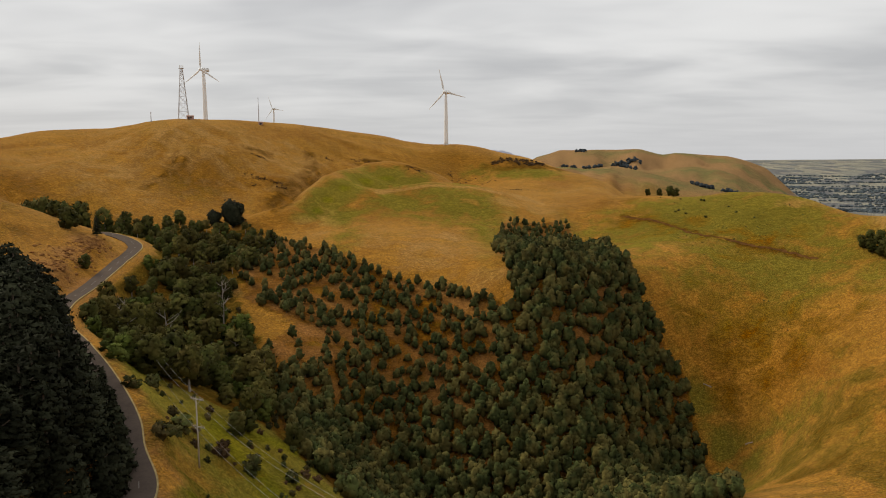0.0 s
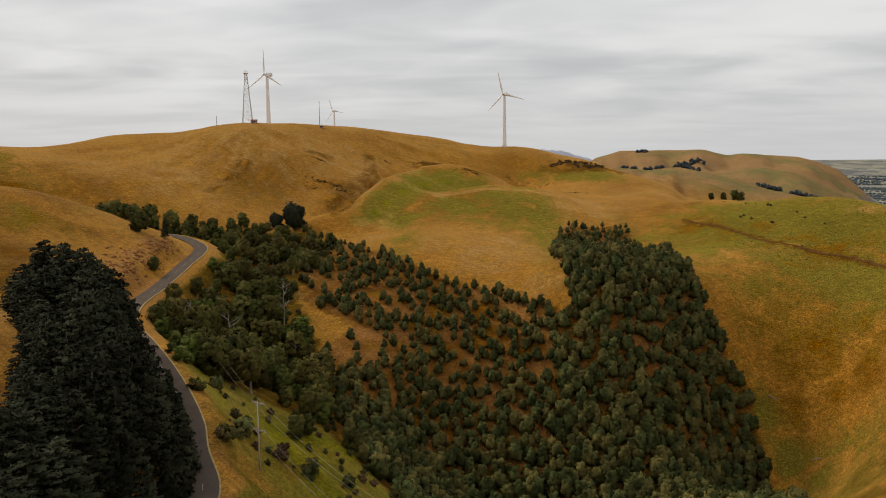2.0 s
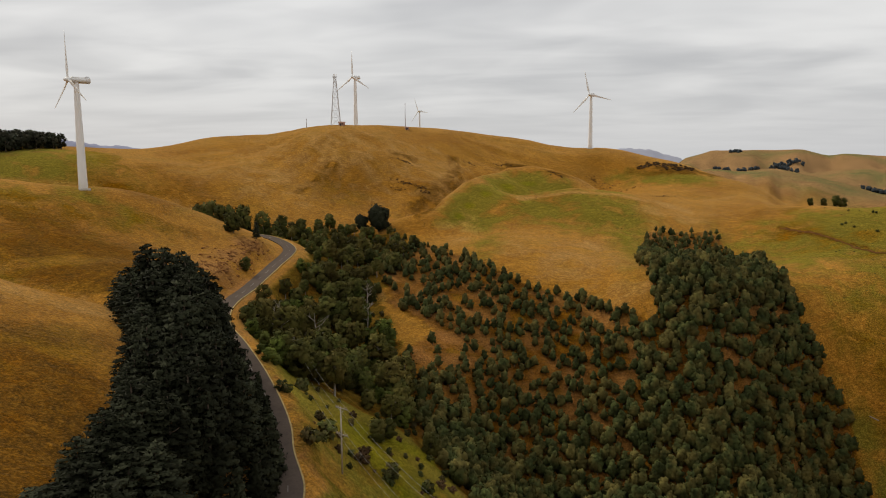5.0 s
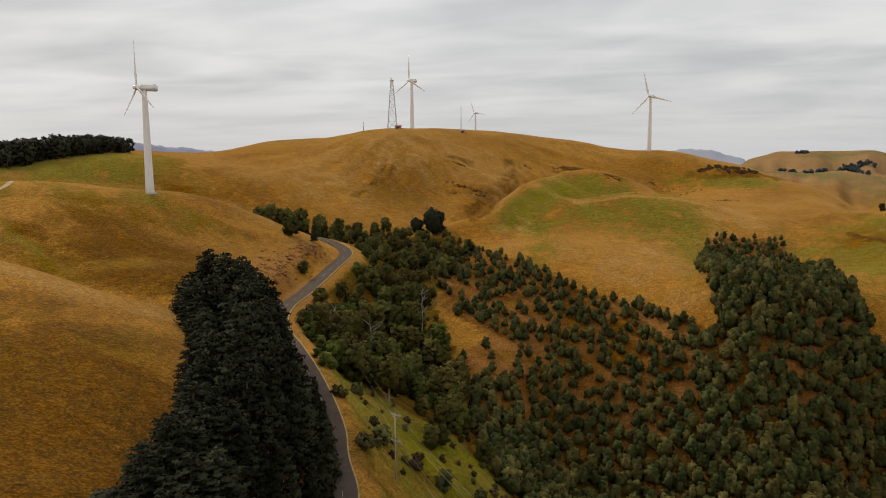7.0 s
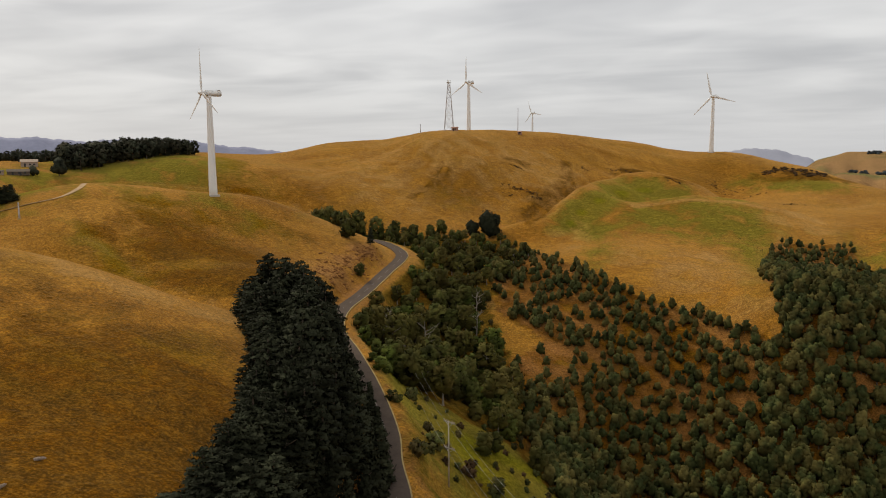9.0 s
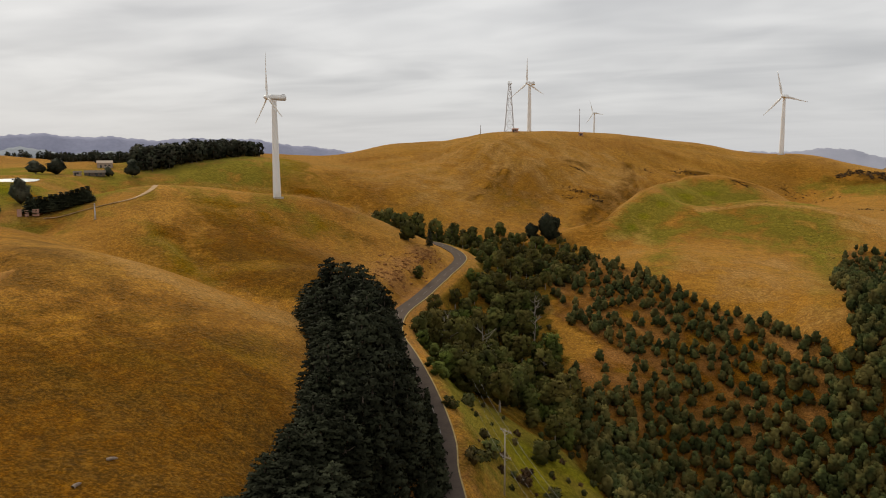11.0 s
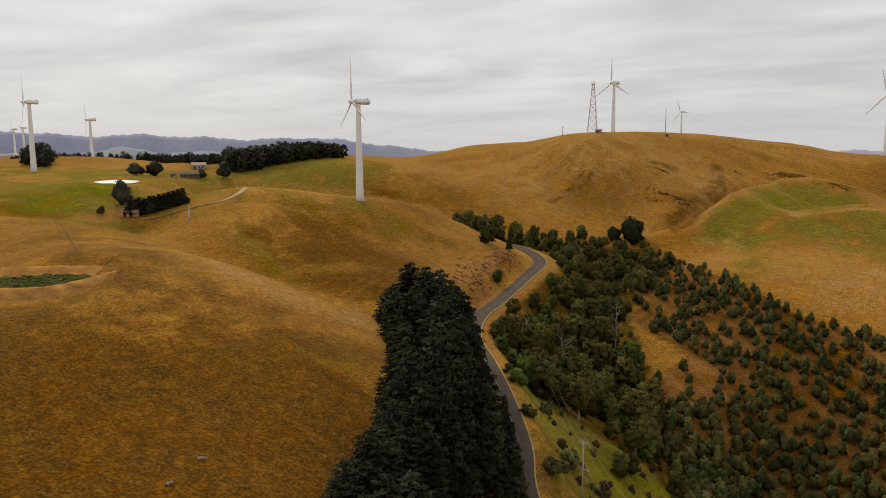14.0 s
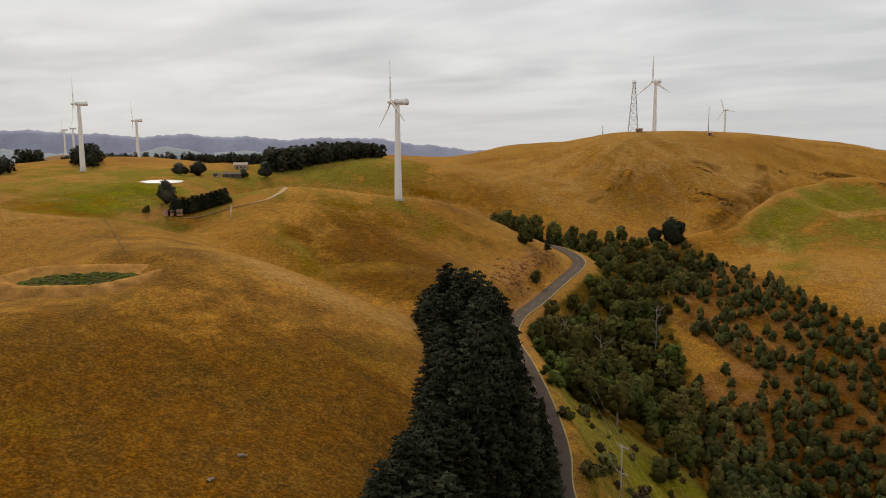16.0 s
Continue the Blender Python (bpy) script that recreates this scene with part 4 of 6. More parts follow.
def tube(points, radii, sides=6):
    """A tapering limb along points."""
    p, v, f = np.array(points, float), [], []
    for k in range(len(p)):
        t = p[min(k + 1, len(p) - 1)] - p[max(k - 1, 0)]
        t /= np.linalg.norm(t) + 1e-9
        a = np.cross(t, (0.31, 0.95, 0.05))
        a /= np.linalg.norm(a) + 1e-9
        b = np.cross(t, a)
        for i in range(sides):
            w = 2 * math.pi * i / sides
            v.append(p[k] + radii[k] * (math.cos(w) * a + math.sin(w) * b))
    for k in range(len(p) - 1):
        for i in range(sides):
            j = (i + 1) % sides
            f += [(k * sides + i, k * sides + j, (k + 1) * sides + j), (k * sides + i, (k + 1) * sides + j, (k + 1) * sides + i)]
    return np.array(v), np.array(f)


def joined(pieces):
    vs, fs, o = [], [], 0
    for v, f in pieces:
        vs.append(v), fs.append(f + o)
        o += len(v)
    return np.vstack(vs), np.vstack(fs)


def limbs(rng, h, lean, top, n, reach):
    """A trunk with boughs."""
    trunk = [(0, 0, -0.8), (lean * 0.2, 0, h * 0.25), (lean * 0.6, lean * 0.2, h * 0.55), (lean, lean * 0.3, h * top)]
    r = 0.018 * h + 0.06
    out = [tube(trunk, [r * 1.25, r, r * 0.7, r * 0.25])]
    for k in range(n):
        a, z = rng.uniform(0, 6.28), h * rng.uniform(0.3, top * 0.85)
        x0 = lean * z / h
        d = reach * rng.uniform(0.6, 1.0)
        out.append(tube([(x0, 0, z), (x0 + 0.5 * d * math.cos(a), 0.5 * d * math.sin(a), z + 0.25 * d), (x0 + d * math.cos(a), d * math.sin(a), z + 0.7 * d)],
                        [r * 0.5, r * 0.35, r * 0.12], 5))
    return joined(out)


def round_crown(rng, h, wide, n, base):
    """Clumps spread through an egg-shaped, lopsided crown."""
    rows, off = [], rng.uniform(-0.12, 0.12, 2) * wide
    for k in range(n):
        u = (k + 0.5) / n
        z = base + (1 - base) * u
        prof = wide * math.sqrt(max(0.0, 1 - (1.6 * u - 0.72) ** 2)) * 0.78
        a, q = k * 2.4 + rng.uniform(-0.5, 0.5), prof * math.sqrt(rng.uniform(0.12, 1.0))
        s = wide * rng.uniform(0.36, 0.60) * (1 - 0.22 * u)
        rows.append((q * math.cos(a) + off[0] * u, q * math.sin(a) + off[1] * u, z * h - s * 0.4, s, s, s * rng.uniform(0.6, 0.9)))
    return rows


def egg_crown(rng, h, wide, n, base):
    """A full egg-shaped crown: two broad masses, a pointed top and lumps on the flanks."""
    b = base * h
    rows = [(0, 0, b + 0.34 * h, 0.92 * wide, 0.92 * wide, 0.36 * h), (rng.uniform(-0.15, 0.15) * wide, rng.uniform(-0.15, 0.15) * wide, b + 0.60 * h, 0.66 * wide, 0.66 * wide, 0.32 * h)]
    for k in range(n):
        a, u = k * 2.4 + rng.uniform(-0.5, 0.5), rng.uniform(0.12, 0.62)
        s = wide * rng.uniform(0.34, 0.52)
        q = wide * (0.78 - 0.45 * u)
        rows.append((q * math.cos(a), q * math.sin(a), b + u * h, s, s, s * rng.uniform(0.9, 1.4)))
    return rows


def ovoid_crown(rng, h, wide, n, base):
    """A bushy young crown, broad and drawn to a blunt uneven top: small clumps round a dark heart."""
    b, rows = base * h, []
    off = rng.uniform(-0.2, 0.2, 2) * wide
    tall = h - b
    for u, q, r in ((0.33, 0.86, 0.32), (0.56, 0.68, 0.30), (0.76, 0.40, 0.19)):
        rows.append((off[0] * u, off[1] * u, b + u * tall, q * wide, q * wide * rng.uniform(0.85, 1.15), r * tall))
    for k in range(n - 3):
        u = 0.14 + 0.76 * ((k + 0.5) / (n - 3)) ** 0.85
        q = wide * math.sqrt(max(0.0, 1 - (1.15 * u - 0.28) ** 2)) * (1.02 - 0.72 * u) * rng.uniform(0.7, 1.0)
        a = k * 2.4 + rng.uniform(-0.5, 0.5)
        w = wide * rng.uniform(0.22, 0.36)
        rows.append((q * math.cos(a) + off[0] * u, q * math.sin(a) + off[1] * u, b + u * tall, w, w, w * rng.uniform(1.0, 1.5)))
    return rows


def tiered_crown(rng, h, wide, tiers, base, flat=0.21, blunt=0.35, grain=0.42):
    """Boughs in whorls that shorten towards the top, as on pines and cypresses."""
    rows = []
    for k in range(tiers):
        u = (k + 0.5) / tiers
        reach = wide * ((1 - u) ** 0.75 * (1 - blunt) + blunt * math.sqrt(max(0, 1 - u ** 3))) * rng.uniform(0.82, 1.12)
        n = max(3, int(3 + 5 * (1 - u)))
        for i in range(n):
            a = 6.283 * i / n + k * 1.1 + rng.uniform(-0.3, 0.3)
            z = h * (base + (0.99 - base) * u) + rng.uniform(-0.02, 0.02) * h
            for q in ((0.3, 0.62, 0.9) if grain < 0.3 and reach > 1.6 else (0.3, 0.8) if reach > 1.6 else (0.5,)):
                s = (grain * reach + 0.3) * rng.uniform(0.7, 1.25)
                rows.append((q * reach * math.cos(a), q * reach * math.sin(a), z - 0.10 * q * reach, s, s, s * flat * 2))
    return rows


def tree_kind(rng, name, h, kind, wide, mat, leaves, size, bark=BARK, n=20, base=0.2, grain=0.42, core=0.74, boughs=5):
    """One tree of a kind: an Empty at its foot with trunk and crown."""
    if kind == "ovoid":
        crown = foliage(rng, ovoid_crown(rng, h, wide, n, base), leaves, size, core, round_off=0.62)
        wood = limbs(rng, h, rng.uniform(-0.3, 0.3), 0.6, boughs, wide * 0.5)
    elif kind == "egg":
        crown = foliage(rng, egg_crown(rng, h, wide, n, base), leaves, size, core)
        wood = limbs(rng, h, rng.uniform(-0.3, 0.3), 0.6, boughs, wide * 0.6)
    elif kind == "round":
        crown = foliage(rng, round_crown(rng, h, wide, n, base), leaves, size, core, round_off=0.64)
        wood = limbs(rng, h, rng.uniform(-0.4, 0.4), 0.8, boughs, wide * 0.7)
    else:
        crown = foliage(rng, tiered_crown(rng, h, wide, n, base, blunt=0.12 if kind == "spire" else 0.74, grain=grain), leaves, size, core, droop=0.02, round_off=0.35)
        wood = limbs(rng, h, rng.uniform(-0.2, 0.2), 0.93, 4, wide * 0.5)
    return (name, mesh_from(name + "_trunk", *wood, bark), crown_mesh(name + "_crown", *crown, mat))


def plant(kind, x, y, scale, turn, label, category, group="", sink=0.0, squash=1.0):
    name, wood, crown = kind
    root = tagged(new(name), label, category, group)
    root.matrix_basis = Matrix.Translation((x, y, ground_at(x, y) - sink)) @ pose(0, 0, 0, 0, 0, turn) @ Matrix.Diagonal((scale * squash, scale * squash, scale, 1))
    child("trunk", wood, root)
    child("crown", crown, root)
    return root


def scatter(rng, poly, step, keep=None, clear=8.0):
    """Jittered grid of plan points inside a polygon."""
    p = np.array(poly, float)
    (mx, my), half = (p.min(0) + p.max(0)) / 2, np.hypot(*np.ptp(p, axis=0)) / 2
    gx, gy = np.meshgrid(np.arange(-half, half, step), np.arange(-half, half, step))
    x, y = gx.ravel() + rng.uniform(-0.48, 0.48, gx.size) * step, gy.ravel() + rng.uniform(-0.48, 0.48, gx.size) * step
    # the grid runs askew to the valley
    x, y = mx + 0.85 * x - 0.53 * y, my + 0.53 * x + 0.85 * y
    ok = inside(poly, x, y) & (to_road(x, y)[0] > clear)
    if keep is not None:
        ok &= rng.random(gx.size) < keep(x, y)
    return np.stack([x[ok], y[ok]], 1)


def stuff_of(name, kinds, rows, label, category, mat):
    """Many trees of the same few kinds as one mesh. rows: x, y, scale, turn, index."""
    data = []
    for _, wood, crown in kinds:
        arrays = []
        for me in (crown, wood):
            v, f = np.empty(3 * len(me.vertices)), np.empty(3 * len(me.polygons), int)
            me.vertices.foreach_get("co", v)
            me.polygons.foreach_get("vertices", f)
            arrays.append((v.reshape(-1, 3), f.reshape(-1, 3)))
        data.append((*arrays, LEAF_NORMALS[crown.name]))
    crowns, trunks, normals = [], [], []
    zs = land([r[0] for r in rows], [r[1] for r in rows])
    for (x, y, s, a, k), z in zip(rows, zs):
        turn = np.array(pose(0, 0, 0, 0, 0, a).to_3x3())
        (cv, cf), (tv, tf), nl = data[int(k)]
        crowns.append((cv @ turn.T * s + (x, y, z), cf))
        trunks.append((tv @ turn.T * s + (x, y, z), tf))
        normals.append(nl @ turn.T)
    root = tagged(new(name), label, category, kind="stuff")
    child("crowns", crown_mesh(name + "_crowns", *joined(crowns), np.vstack(normals), mat), root)
    child("trunks", mesh_from(name + "_trunks", *joined(trunks), BARK), root)
    return root


rng = np.random.default_rng(7)
PINES = [tree_kind(rng, "pine_tree", 20.0, "tier", 4.5, PINE, 17, 0.52, n=13, base=0.08, grain=0.25, core=0.6) for _ in range(5)]
TALL_PINES = [tree_kind(rng, "pine_tree", 20.0, "tier", 4.5, PINE, 16, 0.46, n=14, base=0.08, grain=0.22, core=0.58) for _ in range(4)]
SPIRES = [tree_kind(rng, "young_conifer", 11.0, "spire", 2.3, PINE, 16, 0.5, n=13, base=0.06) for _ in range(2)]
GUMS = [tree_kind(rng, "gum_tree", 10.0, "round", 4.3, EUCALYPT, 34, 0.5, n=26, base=0.2) for _ in range(6)]
OLIVES = [tree_kind(rng, "gum_tree", 11.0, "round", 3.9, OLIVE, 40, 0.5, bark=PALE_BARK, n=20, base=0.42) for _ in range(3)]
BUSHY = [tree_kind(rng, "bushy_tree", 8.0, "round", 3.6, FRESH, 36, 0.46, n=22, base=0.1) for _ in range(3)]
SAPLINGS = [tree_kind(rng, "plantation_tree", rng.uniform(6.2, 8.2), "ovoid", rng.uniform(2.8, 3.5), WATTLE, 11, 0.50, n=13, base=0.03, core=0.86, boughs=1) for _ in range(10)]
SHRUBS = [tree_kind(rng, "shrub", 2.4, "round", 1.5, SCRUB, 22, 0.4, n=9, base=0.1) for _ in range(4)]
RUSSETS = [tree_kind(rng, "russet_shrub", 2.2, "round", 1.6, RUSSET, 22, 0.4, n=9, base=0.1) for _ in range(2)]
WOODS = [tree_kind(rng, "woodland_tree", 11.0, "round", 3.8, FAR_WOOD, 20, 0.75, n=13, base=0.15, boughs=2) for _ in range(4)]
DARK_EGG = tree_kind(rng, "cypress", 11.0, "egg", 4.2, PINE, 90, 0.6, n=9, base=0.0, core=0.88)
EGGS = [tree_kind(rng, "cypress", 11.0, "egg", 4.2, FAR_WOOD, 90, 0.6, n=9, base=0.0, core=0.88) for _ in range(2)]
FAR_KINDS = [tree_kind(rng, "far_tree", 9.0, "egg", 5.6, HAZY_WOOD, 6, 1.6, n=2, base=0.0, core=0.92, boughs=0) for _ in range(4)]

# the dark pine belt between the field and the road
BELT = [(-53, 58), (-58, 80), (-63, 98), (-71, 118), (-81, 136), (-95, 157), (-108, 172), (-114, 190), (-107, 203), (-97, 201), (-86, 186), (-69, 162), (-57, 140), (-52.5, 116), (-47, 88), (-41, 60)]
BELT_AXIS = [(-49, 60), (-53, 90), (-61, 115), (-70, 138), (-85, 163), (-99, 184), (-104, 198)]
belt = [p for p in scatter(rng, BELT, 6.0, clear=6.0) if math.hypot(*p) >= 128] + [p for p in scatter(rng, BELT, 4.4, clear=7.6) if math.hypot(*p) < 128]
for x, y in belt:
    r = math.hypot(x, y)
    top = np.interp(r, (90, 110, 150, 190, 225), (99.5, 102, 106.5, 111.5, 113)) + rng.uniform(-4.5, 1.4) - 5.5 * (1 - float(smooth(6, 12, to_road(x, y)[0][0])))
    # the middle rows stand highest
    top -= 5.0 * min(1.0, -math.log(float(along_lines(np.array([x]), np.array([y]), [(BELT_AXIS, 1.0, 7.0)])[0]) + 1e-6))
    s = min(1.35, max(0.5, (top - ground_at(x, y)) / 20.0))
    plant(TALL_PINES[rng.integers(4)] if r < 150 else PINES[rng.integers(5)], x, y, s, rng.uniform(0, 360), "tall dark green pine in a dense roadside belt", "pine tree", "pines of the belt", squash=1.12 / s ** 0.5 * (0.8 + 0.2 * float(smooth(6, 12, to_road(x, y)[0][0]))))

# the belt's ragged edge along the field
for x, y, top in ((-54, 62, 95), (-55, 69, 96), (-55.5, 75, 97.5), (-55, 81, 98), (-56, 87, 98.5), (-57, 93, 99.5), (-52, 72, 96), (-51, 79, 97), (-52, 86, 98), (-58, 100, 99.5), (-58.5, 70, 94.5), (-59, 77, 96), (-58.5, 84, 96.5), (-58, 90, 97.5), (-49, 66, 95), (-50.5, 90, 97)):
    s = (top - ground_at(x, y)) / 20.0
    plant(TALL_PINES[rng.integers(4)], x, y, s, rng.uniform(0, 360), "dark green pine at the edge of the field", "pine tree", "pines of the belt", squash=1.25 / s ** 0.6)

for x, y, h in ((-51, 137, 13), (-55, 146, 12), (-49, 128, 13), (-60, 155, 10), (-63, 162, 9), (-48, 121, 11), (-47.5, 112, 10)):
    plant(SPIRES[rng.integers(2)], x - 0.8, y, h / 11, rng.uniform(0, 360), "narrow dark conifer with a pointed tip beside the road", "conifer", "conifers at the roadside")

# gum trees and scrub that fill the gully
def gully_fill(x, y):
    clump = np.sin(x / 8.0 + 1.8 * np.sin(y / 13.0)) * np.sin(y / 9.0 + 1.4 * np.sin(x / 12.0))
    open_ground = np.exp(-((x + 67) / 7) ** 2 - ((y - 322) / 14) ** 2) + np.exp(-((x + 51) / 9) ** 2 - ((y - 303) / 15) ** 2)
    return np.clip(0.78 + 0.30 * clump - 0.9 * open_ground, 0, 1)


for x, y in scatter(rng, GULLY_WOOD, 6.4, gully_fill):
    s, pick = rng.uniform(0.6, 1.3) * (0.8 if y > 330 else 1.0), rng.random()
    if y > 215 and to_road(x, y)[0][0] < 17:
        s *= 0.68
    if y > 388:
        s *= 0.72
    if pick < 0.28:
        plant(OLIVES[rng.integers(3)], x, y, s * 1.1, rng.uniform(0, 360), "open olive gum tree with a pale trunk in the gully", "tree", "gully trees")
    elif pick < 0.55:
        plant(BUSHY[rng.integers(3)], x, y, s, rng.uniform(0, 360), "leafy bright green bushy tree in the gully", "tree", "gully trees")
    else:
        plant(GUMS[rng.integers(6)], x, y, s, rng.uniform(0, 360), "bushy dark green gum tree in the gully", "tree", "gully trees")
for x, y in scatter(rng, GULLY_WOOD, 5.0, lambda x, y: np.full(x.shape, 0.3)):
    plant(SHRUBS[rng.integers(4)], x, y, rng.uniform(0.6, 1.2), rng.uniform(0, 360), "low green shrub under the gully trees", "shrub", "gully shrubs")


def thin(x, y):
    """How full the plantation stands: open near the head of the valley and in ragged gaps."""
    gaps = np.sin(x / 9.0 + 2.0 * np.sin(y / 17.0)) * np.sin(y / 12.0 + 1.5 * np.sin(x / 14.0))
    open_end = smooth(235, 330, y - 0.35 * x) * (1 - smooth(20, 60, x))
    top = smooth(385, 420, y) * smooth(40, 60, x)
    full = 1.0 - 0.30 * open_end - 0.45 * top
    bare = np.exp(-((x + 46) / 9) ** 2 - ((y - 305) / 20) ** 2)
    return np.clip(full + 0.45 * gaps * (0.10 + open_end + 0.8 * top) - 1.0 * bare, 0, 1)


rows = scatter(rng, PLANTATION, 3.75, thin)
rows = np.column_stack([rows, rng.uniform(0.70, 1.18, len(rows)) * (1 - 0.42 * smooth(370, 425, rows[:, 1])) * (1 - 0.32 * smooth(215, 310, rows[:, 1] - 0.35 * rows[:, 0]) * (1 - smooth(20, 60, rows[:, 0]))), rng.uniform(0, 360, len(rows)), rng.integers(0, 10, len(rows))])
near = np.argsort(rows[:, 1])
for x, y, s, a, k in rows[near[:300]]:
    plant(SAPLINGS[int(k)], x, y, s, a, "young leafy plantation tree on rusty brown ground", "tree", "plantation trees")
stuff_of("plantation", SAPLINGS, rows[near[300:]], "close-set young plantation trees running up the slope", "plantation", WATTLE)


# ---- wind turbines, tower and masts ----


def lathe(profile, sides=24):
    """Round body from (radius, height) pairs."""
    v = [(r * math.cos(2 * math.pi * i / sides), r * math.sin(2 * math.pi * i / sides), z) for r, z in profile for i in range(sides)]
    f = [(k * sides + i, k * sides + (i + 1) % sides, (k + 1) * sides + (i + 1) % sides, (k + 1) * sides + i) for k in range(len(profile) - 1) for i in range(sides)]
    f += [tuple(range(sides))[::-1], tuple((len(profile) - 1) * sides + i for i in range(sides))]
    return v, f


def box(size, at=(0, 0, 0), bevel=0.0, taper=1.0):
    bm = bmesh.new()
    bmesh.ops.create_cube(bm, size=1)
    for v in bm.verts:
        k = taper if v.co.z > 0 else 1.0
        v.co = Vector((v.co.x * size[0] * k + at[0], v.co.y * size[1] * k + at[1], v.co.z * size[2] + at[2]))
    if bevel:
        bmesh.ops.bevel(bm, geom=bm.edges[:], offset=bevel, segments=2, affect="EDGES")
    return bm


def part(name, bm, mat, parent, label="", smoothed=False):
    me = bpy.data.meshes.new(name)
    bm.to_mesh(me)
    bm.free()
    me.materials.append(mat)
    if smoothed:
        me.polygons.foreach_set("use_smooth", np.ones(len(me.polygons), bool))
    return child(name, me, parent, label)


def blade_mesh(length=21.5):
    """Tapered, twisted aerofoil from a round root."""
    v, f, n, rings = [], [], 10, 14
    for k in range(rings):
        u = k / (rings - 1)
        z = 0.6 + u * length
        chord = 0.9 if u < 0.05 else (0.9 + 1.2 * smooth(0.05, 0.2, u) if u < 0.2 else 2.1 * (1 - 0.82 * ((u - 0.2) / 0.8) ** 0.9))
        thick = 0.9 * (1 - smooth(0.0, 0.3, u)) + 0.16 * chord * smooth(0.0, 0.3, u)
        tw = radians(16 * (1 - u) ** 2)
        for i in range(n):
            a = 2 * math.pi * i / n
            x, y = 0.5 * chord * math.cos(a) + 0.12 * chord, 0.5 * thick * math.sin(a)
            v.append((x * math.cos(tw) - y * math.sin(tw), x * math.sin(tw) + y * math.cos(tw), z))
    for k in range(rings - 1):
        f += [(k * n + i, k * n + (i + 1) % n, (k + 1) * n + (i + 1) % n, (k + 1) * n + i) for i in range(n)]
    f.append(tuple((rings - 1) * n + i for i in range(n)))
    return mesh_from("blade", v, f, WHITE, True)


HUB = 48.7
TOWER = mesh_from("tower", *lathe([(2.0, -1.5), (1.95, 3), (1.7, 18), (1.42, 34), (1.15, HUB - 1.6), (1.15, HUB - 1.2)]), WHITE, True)
SPINNER = mesh_from("hub", *lathe([(0.95, -1.0), (1.15, -0.2), (1.1, 0.7), (0.8, 1.5), (0.35, 2.0), (0.05, 2.15)], 16), WHITE, True)
BLADE = blade_mesh()


def turbine(x, y, base_z, heading, phase, label):
    root = tagged(new("wind_turbine"), label, "wind turbine", "wind turbines on the hills")
    root.matrix_basis = pose(x, y, base_z, 0, 0, heading)
    child("tower", TOWER, root, "tapered white steel tower")
    part("footing", box((5.0, 5.0, 1.4), (0, 0, -0.62), 0.15), CONCRETE, root, "pale concrete footing")
    part("door", box((0.9, 0.12, 2.1), (0, -1.98, 1.6), 0.03), STEEL, root, "grey steel door")
    nac = part("nacelle", box((2.5, 8.2, 2.7), (0, -1.9, HUB), 0.35), WHITE, root, "long white nacelle housing", True)
    part("vent", box((1.6, 1.2, 0.5), (0, -4.8, HUB + 1.5), 0.1), STEEL, nac)
    hub = child("hub", SPINNER, root)
    hub.matrix_basis = pose(0, 3.2, HUB, -90, 0, 0)
    for k in range(3):
        b = child("blade", BLADE, root, "slender white rotor blade")
        b.matrix_basis = pose(0, 3.4, HUB, 0, phase + 120 * k, 0)
    return root


T_HEAD = 143.0
turbine(-202, 311, ground_at(-202, 311), T_HEAD, 2, "white wind turbine on the rounded grass hill")
for x, y, top, phase, label in ((57.8, 687.6, 192.8, 14, "white wind turbine behind the brow of a knoll"), (-152.5, 642, 206.8, 0, "white wind turbine behind the hill crest beside a lattice tower"),
                                (-183, 1237, 215.5, 20, "distant white wind turbine behind the hill crest"), (-496, 337, 184.0, 4, "white wind turbine on green farmland"),
                                (-664, 516, 190.0, 25, "white wind turbine beyond the farm paddocks")):
    turbine(x, y, min(top - HUB, ground_at(x, y) + 0.2), T_HEAD + 8, phase, label)
for x, y, phase in ((-1239, 810, 10), (-1206, 805, 40), (-1262, 983, 70)):
    turbine(x, y, ground_at(x, y), T_HEAD - 10, phase, "far white wind turbine on a low rise")


def bar(a, b, r):
    return tube([a, b], [r, r], 5)


